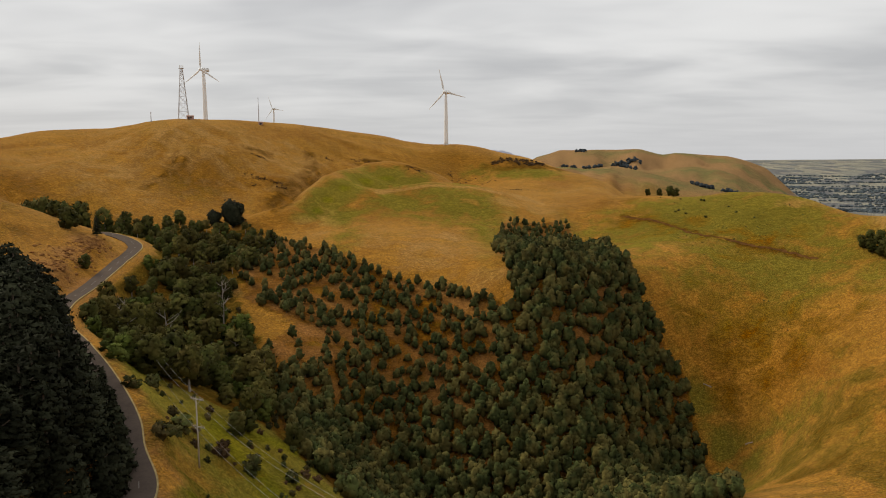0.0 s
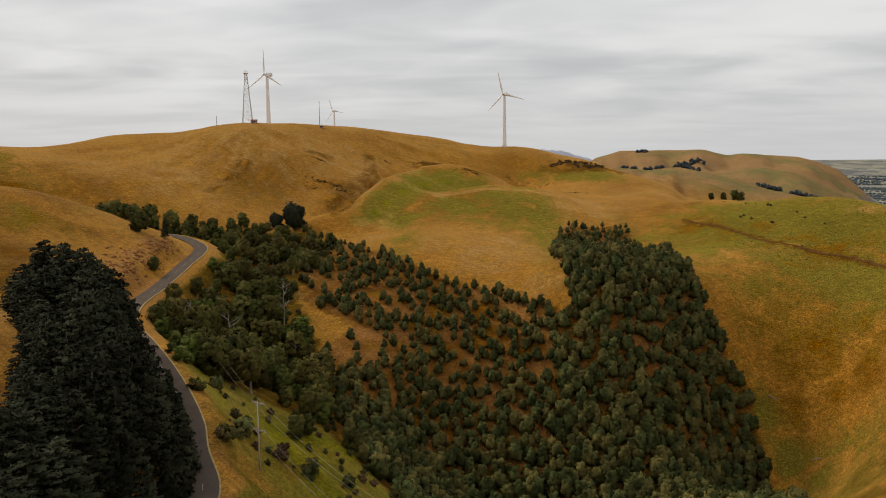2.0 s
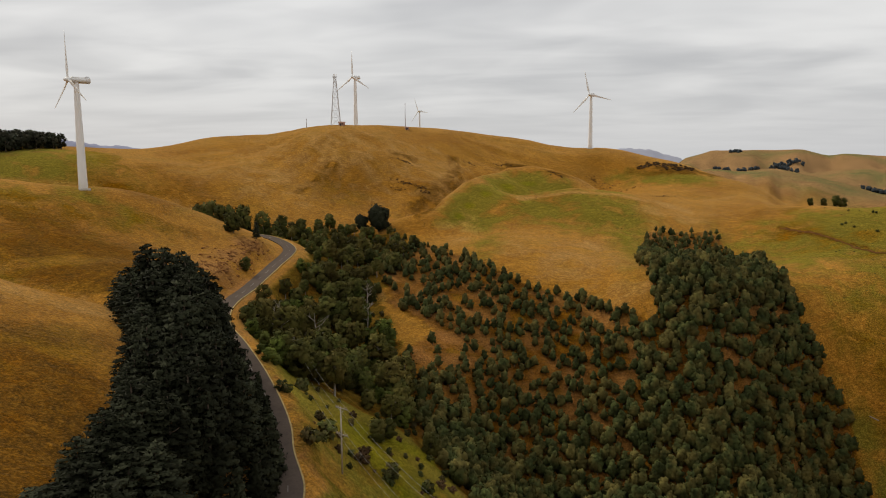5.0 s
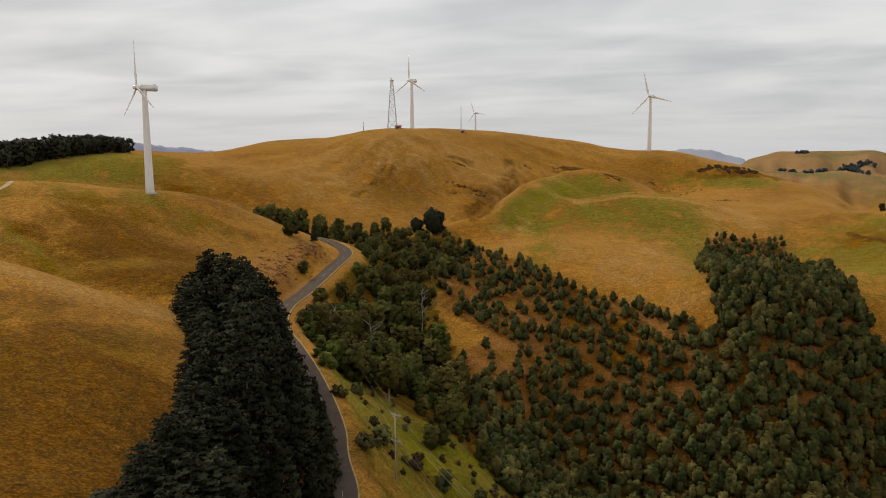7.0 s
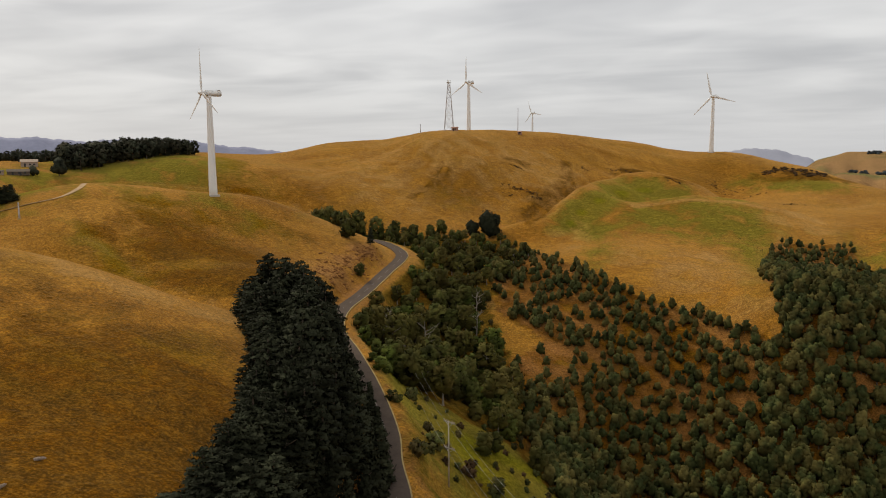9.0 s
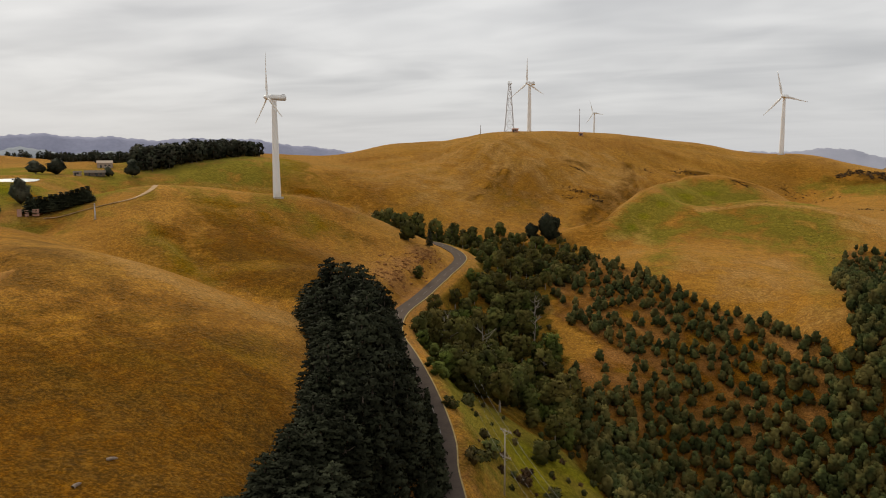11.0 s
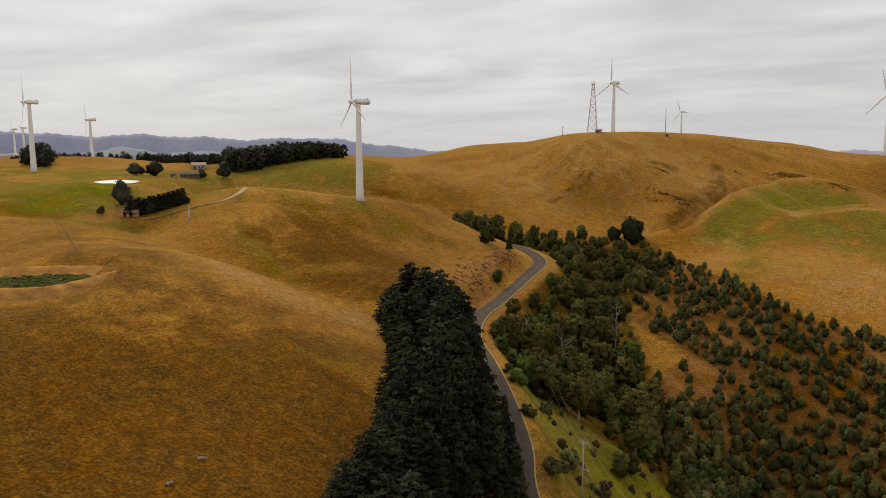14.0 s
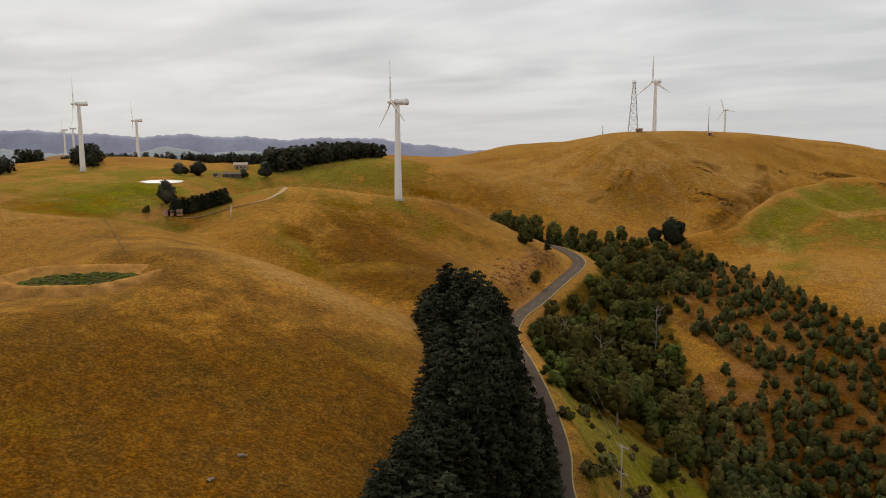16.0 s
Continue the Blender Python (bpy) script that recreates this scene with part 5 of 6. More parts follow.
def lattice_tower(x, y, h):
    root = tagged(new("lattice_tower"), "tall grey steel lattice radio tower on the hilltop", "radio tower")
    z = ground_at(x, y) - 0.5
    root.matrix_basis = pose(x, y, z, 0, 0, 20)
    levels = [0, 6.5, 12.5, 18, 23, 27.5, 31.5, 35, 37, h]
    half = [3.9 * (1 - 0.78 * u / h) for u in levels]
    for sx, sy in ((-1, -1), (1, -1), (1, 1), (-1, 1)):
        child("leg", mesh_from("leg", *tube([(sx * w, sy * w, u) for u, w in zip(levels, half)], [0.17] * len(levels), 6), STEEL), root)
    for k in range(len(levels) - 1):
        pieces, (a, b), (p, q) = [], (half[k], half[k + 1]), (levels[k], levels[k + 1])
        for (x0, y0), (x1, y1) in (((-1, -1), (1, -1)), ((1, -1), (1, 1)), ((1, 1), (-1, 1)), ((-1, 1), (-1, -1))):
            pieces += [bar((x0 * a, y0 * a, p), (x1 * b, y1 * b, q), 0.10), bar((x1 * a, y1 * a, p), (x0 * b, y0 * b, q), 0.10), bar((x0 * b, y0 * b, q), (x1 * b, y1 * b, q), 0.10)]
        child("brace_panel", mesh_from("brace_panel", *joined(pieces), STEEL), root)
    part("platform", box((3.6, 3.6, 0.35), (0, 0, h), 0.05), STEEL, root)
    for sx in (-1.2, 0, 1.2):
        part("antenna", box((0.5, 0.5, 2.2), (sx, 0.6 * sx, h + 1.2), 0.1), WHITE, root, "pale panel antenna")
    return root


lattice_tower(-157.4, 591.4, 39.5)


def hut(name, x, y, w, d, h, wall, roof, label, turn=0.0, category="hut", doors=1):
    root = tagged(new(name), label, category)
    root.matrix_basis = pose(x, y, ground_at(x, y) - 0.3, 0, 0, turn)
    part("wall", box((w, d, h), (0, 0, h / 2), 0.04), wall, root)
    bm = bmesh.new()
    v = [bm.verts.new(c) for c in ((-w / 2 - 0.4, -d / 2 - 0.4, h), (w / 2 + 0.4, -d / 2 - 0.4, h), (w / 2 + 0.4, d / 2 + 0.4, h), (-w / 2 - 0.4, d / 2 + 0.4, h),
                                   (-w / 2 - 0.4, 0, h + d * 0.28), (w / 2 + 0.4, 0, h + d * 0.28))]
    for f in ((0, 1, 5, 4), (2, 3, 4, 5), (0, 4, 3), (1, 2, 5), (3, 2, 1, 0)):
        bm.faces.new([v[i] for i in f])
    part("roof", bm, roof, root)
    for k in range(doors):
        part("door", box((0.95, 0.12, 2.0), (w * (-0.25 + 0.35 * k), -d / 2, 1.0), 0.02), DARK, root)
    for k in range(max(1, int(w / 4))):
        part("window", box((1.2, 0.12, 1.0), (w * (0.1 + 0.25 * k) - w * 0.05, -d / 2, 1.5), 0.02), DARK, root)
    return root


hut("equipment_hut", -152, 590, 5.0, 3.0, 2.6, BRICK, BRICK, "small reddish equipment hut at the foot of a lattice tower", 20)
hut("equipment_hut", -104, 628, 3.2, 2.6, 2.2, BRICK, BRICK, "small reddish equipment hut at the foot of a mast", 20)


def mast(x, y, h, label):
    root = tagged(new("mast"), label, "mast")
    root.matrix_basis = pose(x, y, ground_at(x, y) - 0.5)
    child("pole", mesh_from("pole", *lathe([(0.32, 0), (0.3, h * 0.5), (0.2, h)], 10), STEEL, True), root)
    part("base_plate", box((1.2, 1.2, 0.8), (0, 0, 0.4), 0.05), KERB, root)
    part("antenna", box((0.5, 0.5, 1.6), (0, 0, h - 0.6), 0.08), STEEL, root)
    return root


mast(-106, 631, 22, "slim grey steel mast on the hill crest")
mast(-182, 590, 8, "short grey mast on the grassy hill crest")


# ---- power line along the verge ----
def power_pole(x, y, h, turn, label):
    root = tagged(new("power_pole"), label, "power pole", "poles of the power line")
    root.matrix_basis = pose(x, y, ground_at(x, y) - 0.6, 0, 0, turn)
    child("pole", mesh_from("pole", *lathe([(0.2, 0), (0.16, h * 0.6), (0.12, h + 0.6)], 10), TIMBER, True), root)
    for z in (h, h - 6.3):
        arm = part("crossarm", box((3.6, 0.2, 0.24), (0, 0.25, z), 0.03), TIMBER, root, "pale timber crossarm")
        for k in (-1.6, -0.9, 0.9, 1.6):
            child("insulator", mesh_from("insulator", *lathe([(0.09, 0), (0.14, 0.12), (0.07, 0.2), (0.13, 0.3), (0.04, 0.4)], 8), CREAM), arm).matrix_basis = pose(k, 0.25, z + 0.1)
        child("stay", mesh_from("stay", *joined([bar((-1.1, 0.25, z - 0.1), (0, 0.25, z - 1.0), 0.04), bar((1.1, 0.25, z - 0.1), (0, 0.25, z - 1.0), 0.04)]), STEEL), root)
    return root


POLES = [(-42, 156, 16.2, -30), (-6, 92, 14, -32), (-78, 232, 8.5, -28)]
for x, y, h, a in POLES:
    power_pole(x, y, h, a, "weathered timber power pole with two crossarms on the grass verge")


def span(p, q, sag):
    u = np.linspace(0, 1, 15)[:, None]
    line = np.array(p) * (1 - u) + np.array(q) * u
    line[:, 2] -= sag * 4 * u[:, 0] * (1 - u[:, 0])
    return tube(line, [0.017] * 15, 4)


for (x0, y0, h0, a0), (x1, y1, h1, a1) in ((POLES[0], POLES[1]), (POLES[0], POLES[2])):
    pieces = []
    for drop in (0, 6.3):
        for k in (-1.6, 1.6):
            ends = []
            for x, y, h, a in ((x0, y0, h0, a0), (x1, y1, h1, a1)):
                ends.append((x + k * math.cos(radians(a)), y + k * math.sin(radians(a)), ground_at(x, y) - 0.1 + h - drop))
            pieces.append(span(*ends, 1.6))
    tagged(new("power_line", mesh_from("power_line", *joined(pieces), WIRE)), "thin sagging power cables strung between timber poles", "power line")


# ---- distance ----
def range_of_hills(name, az0, az1, r, profile, label, mat, seed):
    """A far range: a ridge with slopes and spurs."""
    g = np.random.default_rng(seed)
    az = np.linspace(az0, az1, 420)
    ph = g.uniform(0, 6.28, 6)
    top = np.interp(az, *zip(*profile)) + 5 * np.sin(az * 1.3 + ph[0]) + 2.5 * np.sin(az * 3.1 + ph[1])
    fine = 2.0 * np.sin(az * 9.1 + ph[2]) + 0.8 * np.sin(az * 23 + ph[3]) + 0.8 * g.normal(size=len(az))
    v, f = [], []
    for k, (d, u) in enumerate(((-420, -0.25), (-260, 0.25), (-120, 0.66), (-40, 0.92), (0, 1.0), (60, 0.8))):
        for i, a in enumerate(az):
            rr = r + d + 7 * math.sin(a * 2.1 + k + ph[4])
            v.append((-math.sin(radians(a)) * rr, math.cos(radians(a)) * rr, 40 + (top[i] - 40) * u + (fine[i] if u > 0.95 else 0)))
    n = len(az)
    for k in range(5):
        f += [(k * n + i, (k + 1) * n + i, (k + 1) * n + i + 1, k * n + i + 1) for i in range(n - 1)]
    return tagged(new(name, mesh_from(name, v, f, mat, True)), label, "hills", kind="structure")


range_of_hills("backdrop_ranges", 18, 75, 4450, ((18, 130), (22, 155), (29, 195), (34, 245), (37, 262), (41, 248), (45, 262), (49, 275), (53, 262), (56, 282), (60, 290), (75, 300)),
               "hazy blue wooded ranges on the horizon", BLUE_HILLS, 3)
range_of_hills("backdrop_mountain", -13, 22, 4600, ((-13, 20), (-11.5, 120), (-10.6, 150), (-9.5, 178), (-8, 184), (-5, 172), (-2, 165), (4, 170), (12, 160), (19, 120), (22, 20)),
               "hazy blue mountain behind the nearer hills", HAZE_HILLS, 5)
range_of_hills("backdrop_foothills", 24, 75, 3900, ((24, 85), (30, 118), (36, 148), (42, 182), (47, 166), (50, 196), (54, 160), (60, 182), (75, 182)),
               "hazy pale cleared foothills below the ranges", PALE_HILLS, 9)


# ---- valley head, farm, verge ----
rng = np.random.default_rng(21)
for x, y, h, wide in ((-131, 338, 9, 0.9),):
    plant(PINES[rng.integers(5)], x, y, h / 20, rng.uniform(0, 360), "dense dark conifer standing beside the road bend", "conifer", squash=wide)
for x, y, h in ((-141, 334, 10), (-122, 300, 6), (-155, 352, 8), (-120, 432, 9), (-141, 394, 9)):
    plant(GUMS[rng.integers(6)], x, y, h / 10, rng.uniform(0, 360), "rounded gum tree beside the road bend", "tree")

# tall gums down in the gully behind the turbine hill, only their heads above the shoulder
for x, y, h in ((-183, 386, 17), (-176, 389, 21), (-167, 392, 18), (-160, 395, 20), (-150, 398.5, 17), (-141, 402, 13.5), (-131, 405, 11)):
    plant(GUMS[rng.integers(6)], x, y, h / 10, rng.uniform(0, 360), "tall dark gum tree in the gully behind the hill", "tree", squash=0.7)

for x, y, h in ((190, 472, 7), (193, 470, 6), (184, 475, 5), (177, 478, 5), (221, 318, 6), (221, 311, 7), (222, 305, 8), (226, 320, 5), (226, 313, 7), (223, 301, 8), (226, 306, 8)):
    plant(GUMS[rng.integers(6)], x, y, h / 10, rng.uniform(0, 360), "dark rounded tree at the paddock edge", "tree")

for x, y, h in ((-91, 437, 19), (-101.5, 436, 12)):
    plant(DARK_EGG, x, y, h / 11, rng.uniform(0, 360), "big rounded dark cypress at the valley head", "cypress")

VERGE = [(-64, 190), (-76, 206), (-50, 200), (-30, 204), (-8, 190), (-20, 150), (-38, 140), (-45, 150), (-55, 170)]
for x, y in scatter(rng, VERGE, 4.6, lambda x, y: np.full(x.shape, 0.5)):
    kind = RUSSETS[rng.integers(2)] if rng.random() < 0.3 else SHRUBS[rng.integers(4)]
    plant(kind, x, y, rng.uniform(0.25, 0.8), rng.uniform(0, 360), "russet dry shrub on the verge" if kind in RUSSETS else "leafy green shrub on the grassy verge", "shrub", "shrubs on the verge")


VERGE_BUSHES = {"R": (RUSSETS, 2.2, "russet dry shrub on the verge"), "S": (SHRUBS, 2.4, "leafy green shrub on the grassy verge"),
                "F": (BUSHY, 8.0, "bright green spreading bush above the road edge"), "B": (GUMS, 10.0, "dense dark bushy tree beside the power pole")}
for x, y, h, key in ((-40.3, 168.2, 2.6, "R"), (-40.6, 173.3, 2.2, "R"), (-48.6, 162.9, 2.4, "S"), (-48.0, 152.6, 3.6, "S"), (-62.0, 190.2, 3.4, "S"), (-61.6, 172.3, 2.4, "S"), (-59.9, 171.9, 2.0, "S"), (-52.6, 174.2, 2.6, "S"), (-40.2, 185.7, 6.5, "B"), (-38.7, 193.2, 6.0, "B"), (-33.0, 171.9, 3.4, "S"), (-33.8, 167.6, 2.6, "S"), (-24.8, 175.3, 3.2, "S"), (-71.8, 190.9, 3.6, "F"), (-70.3, 192.6, 3.0, "F"), (-76.0, 195.8, 2.6, "F"), (-48.9, 169.1, 4.2, "S"), (-22.7, 185.6, 1.8, "R"), (-20.0, 188.9, 1.6, "R")):
    kinds, tall, label = VERGE_BUSHES[key]
    plant(kinds[rng.integers(len(kinds))], x, y, h / tall, rng.uniform(0, 360), label, "tree" if key == "B" else "shrub", "" if key == "B" else "shrubs on the verge", squash=1.5 if key == "F" else 1.1)


def dead_tree(x, y, h, seed):
    g = np.random.default_rng(seed)
    root = tagged(new("dead_tree"), "bare pale dead gum tree with forked limbs", "dead tree")
    root.matrix_basis = pose(x, y, ground_at(x, y) - 0.3, 0, 0, g.uniform(0, 360))
    child("trunk", mesh_from("trunk", *tube([(0, 0, 0), (0.2, 0.1, h * 0.3), (0.1, 0.4, h * 0.6), (0.5, 0.3, h)], [0.36, 0.3, 0.22, 0.06], 7), PALE_BARK), root)
    for k in range(9):
        a, z, d = g.uniform(0, 6.28), h * g.uniform(0.35, 0.85), g.uniform(0.2, 0.42) * h
        p = [(0.15, 0.2, z), (0.5 * d * math.cos(a), 0.5 * d * math.sin(a), z + 0.25 * d), (d * math.cos(a + 0.3), d * math.sin(a + 0.3), z + 0.65 * d)]
        twig = tube([p[1], (p[1][0] + 0.25 * d * math.cos(a - 0.9), p[1][1] + 0.25 * d * math.sin(a - 0.9), p[1][2] + 0.35 * d)], [0.07, 0.02], 4)
        child("limb", mesh_from("limb", *joined([tube(p, [0.13, 0.09, 0.03], 5), twig]), PALE_BARK), root)
    return root


for x, y, h in ((-86, 262, 15), (-95, 251, 13), (-77, 249, 12)):
    plant(OLIVES[rng.integers(3)], x, y, h / 11, rng.uniform(0, 360), "tall open gum tree with a pale forked trunk", "tree", "gully trees", squash=0.8)

for k, (x, y, h) in enumerate(((-80, 262, 17), (-92, 256, 14), (-68, 300, 13), (-72, 318, 12), (-86, 242, 11))):
    dead_tree(x, y, h, 40 + k)

# the belt of wood on the farm skyline
for x, y in scatter(rng, [(-305, 455), (-318, 420), (-331, 392), (-336, 366), (-352, 372), (-352, 400), (-345, 430), (-325, 466)], 5.2):
    h = float(np.interp(y, (365, 400, 455), (15, 12.5, 10)))
    plant(WOODS[rng.integers(4)], x, y, h / 11 * rng.uniform(0.8, 1.1), rng.uniform(0, 360), "dark tree in a farm windbreak", "tree", "windbreak trees")


def far_trees(poly, step, fill, lo, hi):
    return [(x, y, rng.uniform(lo, hi), rng.uniform(0, 360), rng.integers(4)) for x, y in scatter(rng, poly, step, lambda x, y: np.clip(fill + 0.4 * np.sin(x / 17.0 + 2 * np.sin(y / 23.0)), 0, 1))]


rows = far_trees([(-372, 428), (-420, 440), (-470, 470), (-540, 500), (-560, 480), (-500, 452), (-440, 425), (-385, 405)], 6.0, 0.75, 0.5, 0.85)
rows += far_trees([(-548, 478), (-640, 460), (-655, 420), (-640, 415), (-600, 440), (-545, 462)], 5.5, 0.75, 0.4, 0.75)
rows += far_trees([(-500, 292), (-518, 300), (-560, 318), (-590, 300), (-540, 270), (-505, 262)], 7.0, 1.0, 0.7, 1.05)
rows += far_trees([(-500, 352), (-540, 386), (-556, 398), (-566, 380), (-530, 352)], 6.5, 0.9, 0.7, 1.15)
rows += far_trees([(-640, 398), (-660, 412), (-668, 396), (-650, 380)], 6.5, 1.0, 1.1, 1.5)
stuff_of("woodland", WOODS, rows, "dark scattered woodland and shelter belts beyond the paddocks", "woodland", FAR_WOOD)

# copses on the far hills and tree lines on the coastal plain
def copse(az, r, long, deep, step=6.0, lo=0.45, hi=0.85):
    """A shelter belt across the line of sight."""
    a = radians(az)
    c, s = -r * math.sin(a), r * math.cos(a)
    return far_trees([(c + long * p * math.cos(a) - deep * q * math.sin(a), s + long * p * math.sin(a) + deep * q * math.cos(a)) for p, q in ((-1, -1), (1, -1), (1, 1), (-1, 1))], step, 0.85, lo, hi)


rows = []
for az, r, long, deep in ((-14.3, 1252, 14, 5), (-16.0, 1252, 12, 6), (-16.7, 1256, 5, 5), (-17.6, 1255, 7, 5), (-18.3, 1252, 10, 5), (-19.1, 1250, 9, 5), (-18.0, 1560, 24, 30), (-19.2, 1545, 16, 14),
                          (-15.2, 1690, 12, 14), (-24.2, 1215, 16, 8), (-25.4, 1200, 18, 8), (-27.0, 1190, 20, 10), (-28.6, 1210, 26, 12), (-30.5, 1260, 30, 16), (-32.5, 1400, 30, 20)):
    rows += copse(az, r, long, deep)
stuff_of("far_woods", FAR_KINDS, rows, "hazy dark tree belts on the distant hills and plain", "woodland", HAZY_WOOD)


def plain_belts():
    """Shelter belts and woods on the coastal plain, each a ragged row of tree masses."""
    g = np.random.default_rng(77)
    v, f = [], []
    for k in range(150):
        a, r = radians(g.uniform(25, 47)), 1950 + 2400 * g.random()
        turn = -a + radians(g.normal(0, 14))
        half, deep = g.uniform(40, 260) * r / 2600, g.choice((4, 6, 10, 40))
        n = int(half * (1 + deep / 14) / 7)
        u, w = g.uniform(-half, half, n), g.uniform(-deep, deep, n)
        x, y = r * math.sin(a) + u * math.cos(turn) - w * math.sin(turn), r * math.cos(a) + u * math.sin(turn) + w * math.cos(turn)
        for px, py, z in zip(x, y, land(x, y)):
            s = g.uniform(3, 7)
            if z > 45:
                continue
            o = len(v)
            v += [tuple(p) for p in ICO * (1 + g.uniform(-0.3, 0.3, (12, 1))) * (s, s, 0.7 * s) + (px, py, z + 0.3 * s)]
            f += [tuple(int(i) + o for i in t) for t in ICO_F]
    return tagged(new("plain_woods", mesh_from("plain_woods", v, f, HAZY_WOOD, True)), "hazy dark tree belts and woods on the distant plain", "woodland", kind="stuff")


plain_belts()

# conifer hedge, cypress and hut at the yard
for k in range(12):
    u = k / 11
    plant(SPIRES[k % 2], -279 + 16.5 * u, 235 + 16.5 * u, rng.uniform(0.62, 0.72), rng.uniform(0, 360), "dense dark conifer in a hedge row", "conifer", "hedge conifers", squash=2.0)
plant(EGGS[0], -296, 245, 1.2, 40, "rounded dark cypress at the end of the hedge", "cypress", squash=1.0)
plant(SHRUBS[1], -290, 228, 1.3, 70, "lone dark shrub on bare earth", "shrub")
plant(EGGS[1], -330, 351, 1.1, 10, "tall dark bushy tree beside the farmhouse", "tree")
plant(EGGS[0], -338, 340, 0.6, 120, "low dark bush beside the farm shed", "bush", squash=1.3)
plant(EGGS[1], -360, 309, 0.8, 80, "broad dark tree in the paddock", "tree", squash=1.5)
plant(EGGS[0], -354, 318, 0.95, 200, "broad dark tree in the paddock", "tree", squash=1.35)


def ruin(x, y, turn):
    """A roofless shed: four broken walls of pale reddish brick with gaps where doors and windows were."""
    root = tagged(new("ruined_shed"), "roofless ruined shed of pale reddish brick at the hedge's end", "ruin")
    root.matrix_basis = pose(x, y, ground_at(x, y) - 0.4, 0, 0, turn)
    for cx, cy, w, d, h in ((-3.4, -2.0, 2.0, 0.35, 3.2), (-0.6, -2.0, 1.6, 0.35, 2.8), (2.9, -2.0, 2.6, 0.35, 3.1), (-4.2, 0.2, 0.35, 4.1, 2.6), (4.1, 0.2, 0.35, 4.1, 3.0), (-2.2, 2.2, 3.8, 0.35, 2.2), (2.4, 2.2, 3.0, 0.35, 2.7)):
        part("wall", box((w, d, h), (cx, cy, h / 2), 0.06, 0.94), BRICK, root)
    for cx in (-1.9, 0.9):
        part("lintel", box((1.6, 0.4, 0.3), (cx, -2.0, 2.35), 0.03), CONCRETE, root)
    return root


ruin(-278.5, 234.5, 35)
hut("farmhouse", -366, 366, 9, 6, 3.0, CREAM, CREAM, "low tan farmhouse with a shallow tan roof", 42, "house", 1)
hut("farm_shed", -342, 334, 11, 5, 2.2, BARK, BARK, "long dark open farm shed", 42, "shed", 2)
hut("farm_shed", -346, 325, 4, 3, 2.0, CREAM, BARK, "small pale farm shed", 42, "shed", 1)


def dam(x, y, w, d, turn):
    root = tagged(new("farm_dam"), "pale sheet of water in a farm dam", "dam")
    z = DAM[2]
    root.matrix_basis = pose(x, y, z, 7, 0, turn)
    v, f = lathe([(1.0, 0.0), (1.0, 0.12)], 28)
    child("water", mesh_from("water", [(p * w / 2 * (1 + 0.06 * math.sin(5 * math.atan2(q, p))), q * d / 2, s) for p, q, s in v], f, LINER), root)
    v, f = lathe([(1.22, -0.9), (1.16, -0.2), (1.05, 0.02), (1.0, -0.1)], 28)
    child("bank", mesh_from("bank", [(p * w / 2, q * (d + 2) / 2, s) for p, q, s in v], f[:-1], GROUND, True), root, "low grassy bank")
    return root


dam(DAM[0], DAM[1], 23, 13, 62)


def farm_pond():
    """An oval pond bed of wet green grass inside a raised earth bank."""
    root = tagged(new("farm_pond"), "oval overgrown pond inside a raised earth bank", "pond")
    root.matrix_basis = pose(POND[0], POND[1], POND[2], math.degrees(math.atan(0.06)), 0, math.degrees(math.atan2(POND_DIR[1], POND_DIR[0])))
    g = np.random.default_rng(4)
    n, v, f = 96, [], []
    prof = ((10.0, -4.5), (7.4, -1.0), (5.8, 0.55), (4.9, 1.15), (3.4, 1.2), (2.2, 0.6), (0.8, -0.25), (-0.8, -0.5))
    for k, (grow, z) in enumerate(prof):
        for i in range(n):
            a = 2 * math.pi * i / n
            w = 1 + 0.08 * math.sin(3 * a + 1) + 0.03 * math.sin(7 * a) + 0.10 * math.cos(2 * a + 0.6) + 0.05 * math.cos(4 * a)
            out = grow * (1 + 0.15 * math.sin(4 * a + 0.5))
            v.append(((13.0 * w + out) * math.cos(a), (9.2 * w + out) * math.sin(a), z + 0.12 * math.sin(5 * a + k) + g.normal(0, 0.07)))
    for k in range(len(prof) - 1):
        f += [(k * n + i, k * n + (i + 1) % n, (k + 1) * n + (i + 1) % n, (k + 1) * n + i) for i in range(n)]
    child("bank", mesh_from("bank", v, f, EARTH_BANK, True), root, "bare orange-brown earth bank")
    v = [(13.2 * r * math.cos(2 * math.pi * i / n), 9.4 * r * math.sin(2 * math.pi * i / n), -0.35 + 0.1 * math.sin(9 * r + i) + g.normal(0, 0.06)) for r in (1.04, 0.88, 0.72, 0.56, 0.4, 0.24, 0.03) for i in range(n)]
    f = [(k * n + i, k * n + (i + 1) % n, (k + 1) * n + (i + 1) % n, (k + 1) * n + i) for k in range(6) for i in range(n)]
    child("bed", mesh_from("bed", v, f, MOSS, True), root, "wet green grass on the pond bed")
    v, f = [], []
    for _ in range(260):
        a, r, s = g.uniform(0, 6.28), math.sqrt(g.uniform(0.02, 0.9)), g.uniform(0.3, 0.8)
        o = len(v)
        v += [tuple(p) for p in ICO * (1 + g.uniform(-0.4, 0.4, (12, 1))) * (s, s, 0.45 * s) + (12.6 * r * math.cos(a), 9 * r * math.sin(a), -0.3)]
        f += [tuple(int(i) + o for i in t) for t in ICO_F]
    child("reeds", mesh_from("reeds", v, f, REED), root, "low reed tufts and brown weed")
    return root


farm_pond()
mast(-242, 235, 7, "plain timber post beside the farm track")


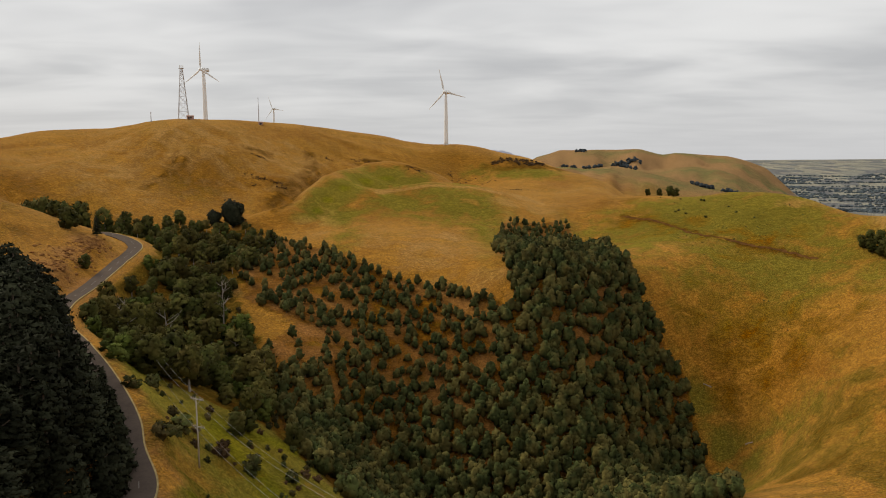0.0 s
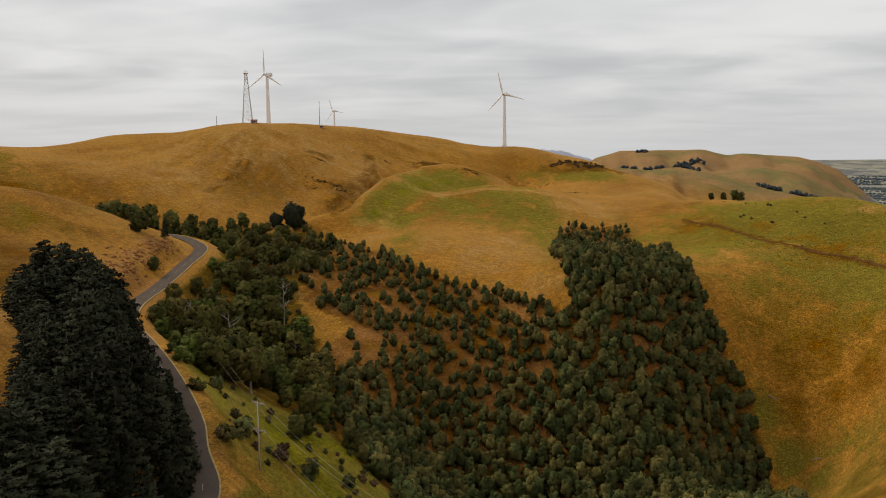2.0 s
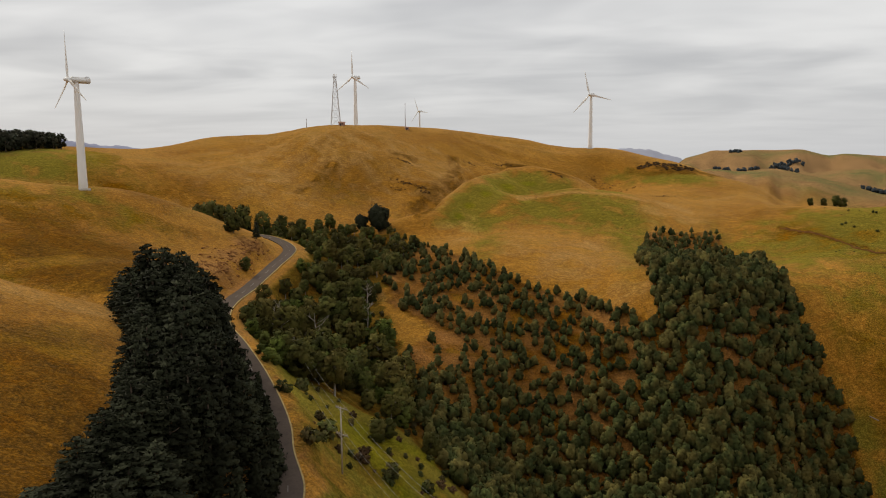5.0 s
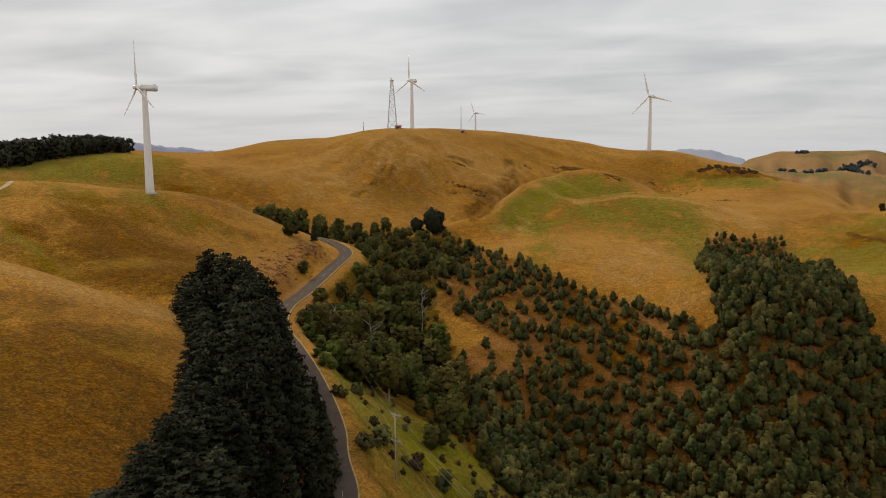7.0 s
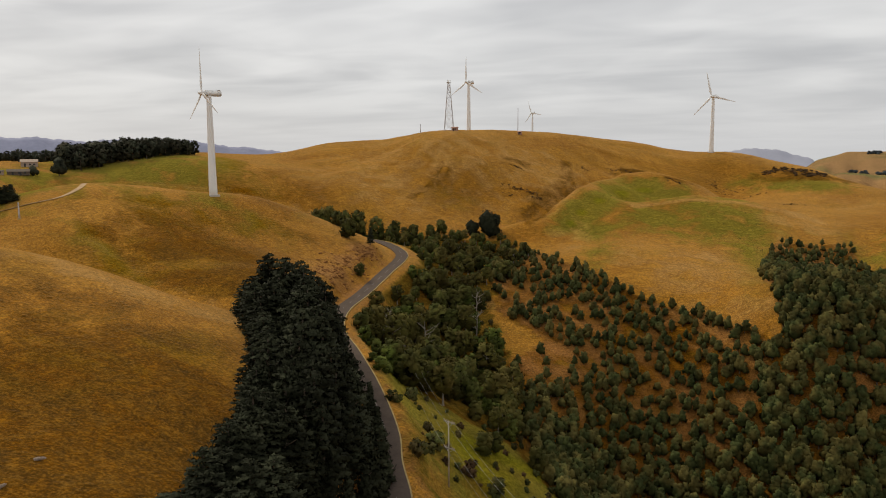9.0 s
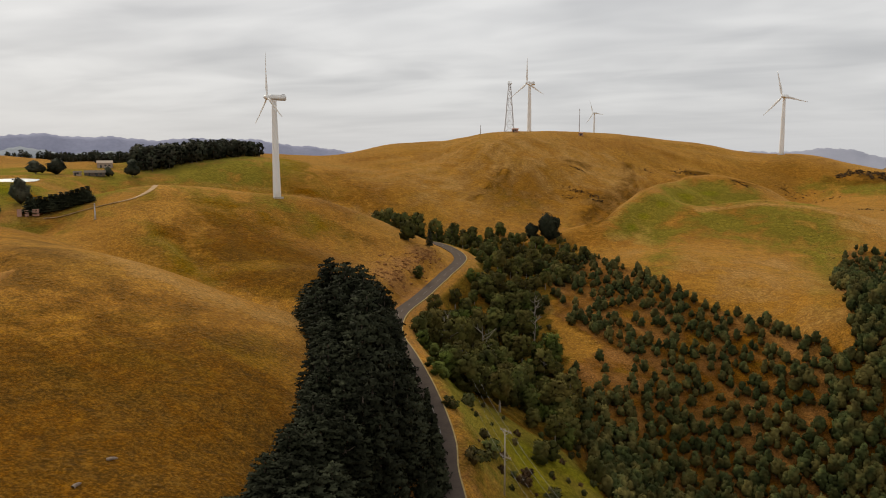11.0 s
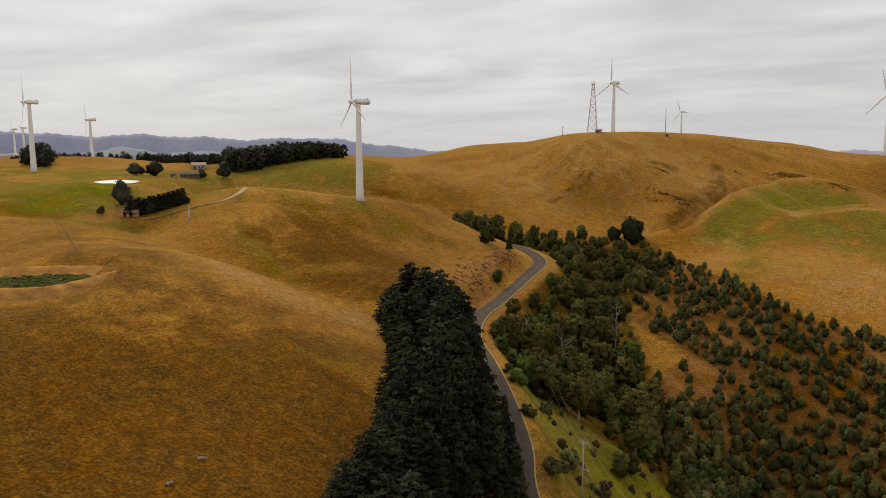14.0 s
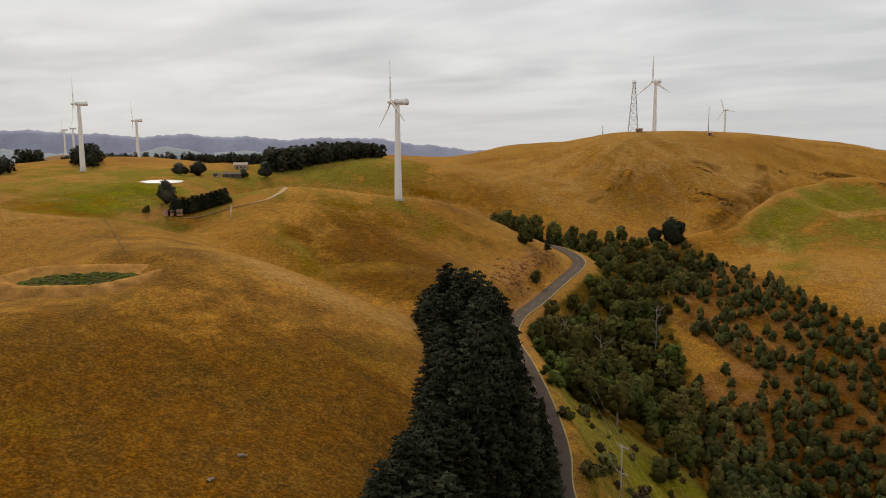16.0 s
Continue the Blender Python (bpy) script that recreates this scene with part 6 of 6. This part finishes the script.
def fallen_log(x, y, length, turn, label):
    root = tagged(new("fallen_log"), label, "log")
    root.matrix_basis = pose(x, y, ground_at(x, y) + 0.15, 0, 0, turn)
    child("stem", mesh_from("stem", *tube([(-length / 2, 0, 0), (-length / 6, 0.1, 0.12), (length / 5, -0.05, 0.2), (length / 2, 0.1, 0.1)], [0.3, 0.28, 0.22, 0.1], 8), LOG), root)
    for a, z in ((0.7, 0.5), (-0.6, 0.35)) if length > 3 else ():
        child("branch", mesh_from("branch", *tube([(length * 0.1, 0, 0.1), (length * 0.25, a, z), (length * 0.32, 1.6 * a, z * 1.6)], [0.14, 0.09, 0.03], 5), LOG), root)
    return root


fallen_log(-79, 77, 1.5, 30, "short pale log lying in the dry grass")
fallen_log(-76, 68, 1.2, 80, "weathered stump and log in the dry grass")

def rubble(name, spots, per, label):
    """Clods and stones broken out of a cut bank."""
    v, f = [], []
    for cx, cy, sx, sy in spots:
        x, y = cx + rng.normal(0, sx, per), cy + rng.normal(0, sy, per)
        d, _ = to_road(x, y)
        for px, py, q, z in zip(x, y, d, land(x, y)):
            if q < 4.2:
                continue
            s = 0.18 + 0.75 * rng.random() ** 3
            o = len(v)
            v += [tuple(p) for p in ICO * s * (1 + rng.uniform(-0.35, 0.35, (12, 1))) * (1.2, 1.0, 0.7) + (px, py, z)]
            f += [tuple(int(i) + o for i in t) for t in ICO_F]
    return tagged(new(name, mesh_from(name, v, f, STONE)), label, "rubble", kind="stuff")


rubble("bank_rubble", [(-129, 286, 5, 7), (-126, 258, 4, 8), (-130, 307, 4, 8), (-119, 249, 3, 7), (-128, 325, 3, 6)], 150, "broken earth and stones on the road cutting")

fallen_log(139, 300, 8, 110, "long pale fallen trunk on the paddock slope")
fallen_log(146, 270, 7, 20, "dark fallen trunk on the paddock slope")


def fence(line, label):
    """Timber posts with three strands of wire along a plan line."""
    p = spline(line, 4.0)
    z = land(p[:, 0], p[:, 1])
    root = tagged(new("fence"), label, "fence")
    root.matrix_basis = pose(p[0, 0], p[0, 1], float(z[0]))
    post = mesh_from("post", *tube([(0, 0, -0.3), (0, 0, 1.25)], [0.06, 0.05], 6), BARK)
    for (x, y), h in zip(p, z):
        child("post", post, root).matrix_basis = pose(x - p[0, 0], y - p[0, 1], float(h - z[0]))
    for up in (0.35, 0.75, 1.12):
        strand = [(x - p[0, 0], y - p[0, 1], float(h - z[0]) + up) for (x, y), h in zip(p, z)]
        child("wire", mesh_from("wire", *tube(strand, [0.010] * len(strand), 4), BARK), root)
    return root


fence([(-229, 162), (-206, 149), (-175, 130)], "old timber post and wire fence down the grass slope")
fence([(-262, 150), (-246, 176), (-232, 196), (-224, 215)], "timber post and wire fence along the grassy brow")


def low_scrub(name, spots, mat, lo, hi, label, category="scrub"):
    """Bracken and gorse in low uneven clumps. spots: x, y, half-widths and how many."""
    g = np.random.default_rng(len(spots) * 7 + 1)
    clumps = []
    for cx, cy, sx, sy, n in spots:
        x, y = cx + g.normal(0, sx, n), cy + g.normal(0, sy, n)
        for px, py, z in zip(x, y, land(x, y)):
            w = g.uniform(lo, hi)
            clumps.append((px, py, z + 0.15 * w, w, w, w * g.uniform(0.35, 0.6)))
    v, f, normals = foliage(g, clumps, 12, 0.35 * hi, 0.85, round_off=0.0)
    return tagged(new(name, crown_mesh(name, v, f, normals, mat)), label, category, kind="stuff")


low_scrub("gorse", [(99, 642, 4, 2, 16), (107, 645, 5, 2, 22), (118, 645, 6, 3, 40), (126, 634, 6, 3, 36), (134, 642, 5, 3, 26)], RUSSET, 0.6, 1.7, "dark brown gorse thicket on the ridge")
low_scrub("bracken", [(-93, 524, 3, 1, 14), (-86, 523, 3, 1, 14), (-78, 522, 3, 1.2, 16), (-72, 516, 2, 1.5, 12), (-93, 515, 3, 1, 8), (59, 629, 5, 1.5, 16), (71, 623, 5, 1.5, 16), (85, 602, 4, 1.5, 10),
                      (17, 547, 3, 1, 10), (23, 544, 3, 1, 10), (-13, 619, 5, 0.8, 14), (-22, 613, 4, 0.8, 10), (-48, 599, 3, 1, 8), (100, 549, 4, 1.2, 12), (-96, 551, 4, 0.6, 10), (-89, 551, 3, 0.6, 8)],
          RUSSET, 0.35, 0.9, "rusty bracken along eroded lines on the hillside")
low_scrub("rushes", [(-2, 470, 22, 14, 22), (30, 474, 22, 14, 26), (55, 455, 14, 16, 20), (0, 520, 16, 12, 14), (60, 400, 5, 25, 16), (185, 400, 22, 30, 60), (205, 360, 18, 24, 50), (160, 330, 18, 30, 36)],
          SCRUB, 0.22, 0.5, "small dark rush clumps dotted over the green paddocks")


# dark rush clumps on the green paddock
for x, y in scatter(rng, [(169, 475), (204, 418), (223, 383), (213, 355), (190, 381), (163, 437)], 8.5, lambda x, y: np.full(x.shape, 0.45)):
    plant(SHRUBS[rng.integers(4)], x, y, rng.uniform(0.2, 0.5), rng.uniform(0, 360), "low dark rush clump on the green paddock", "shrub", "paddock tussocks", squash=1.4)
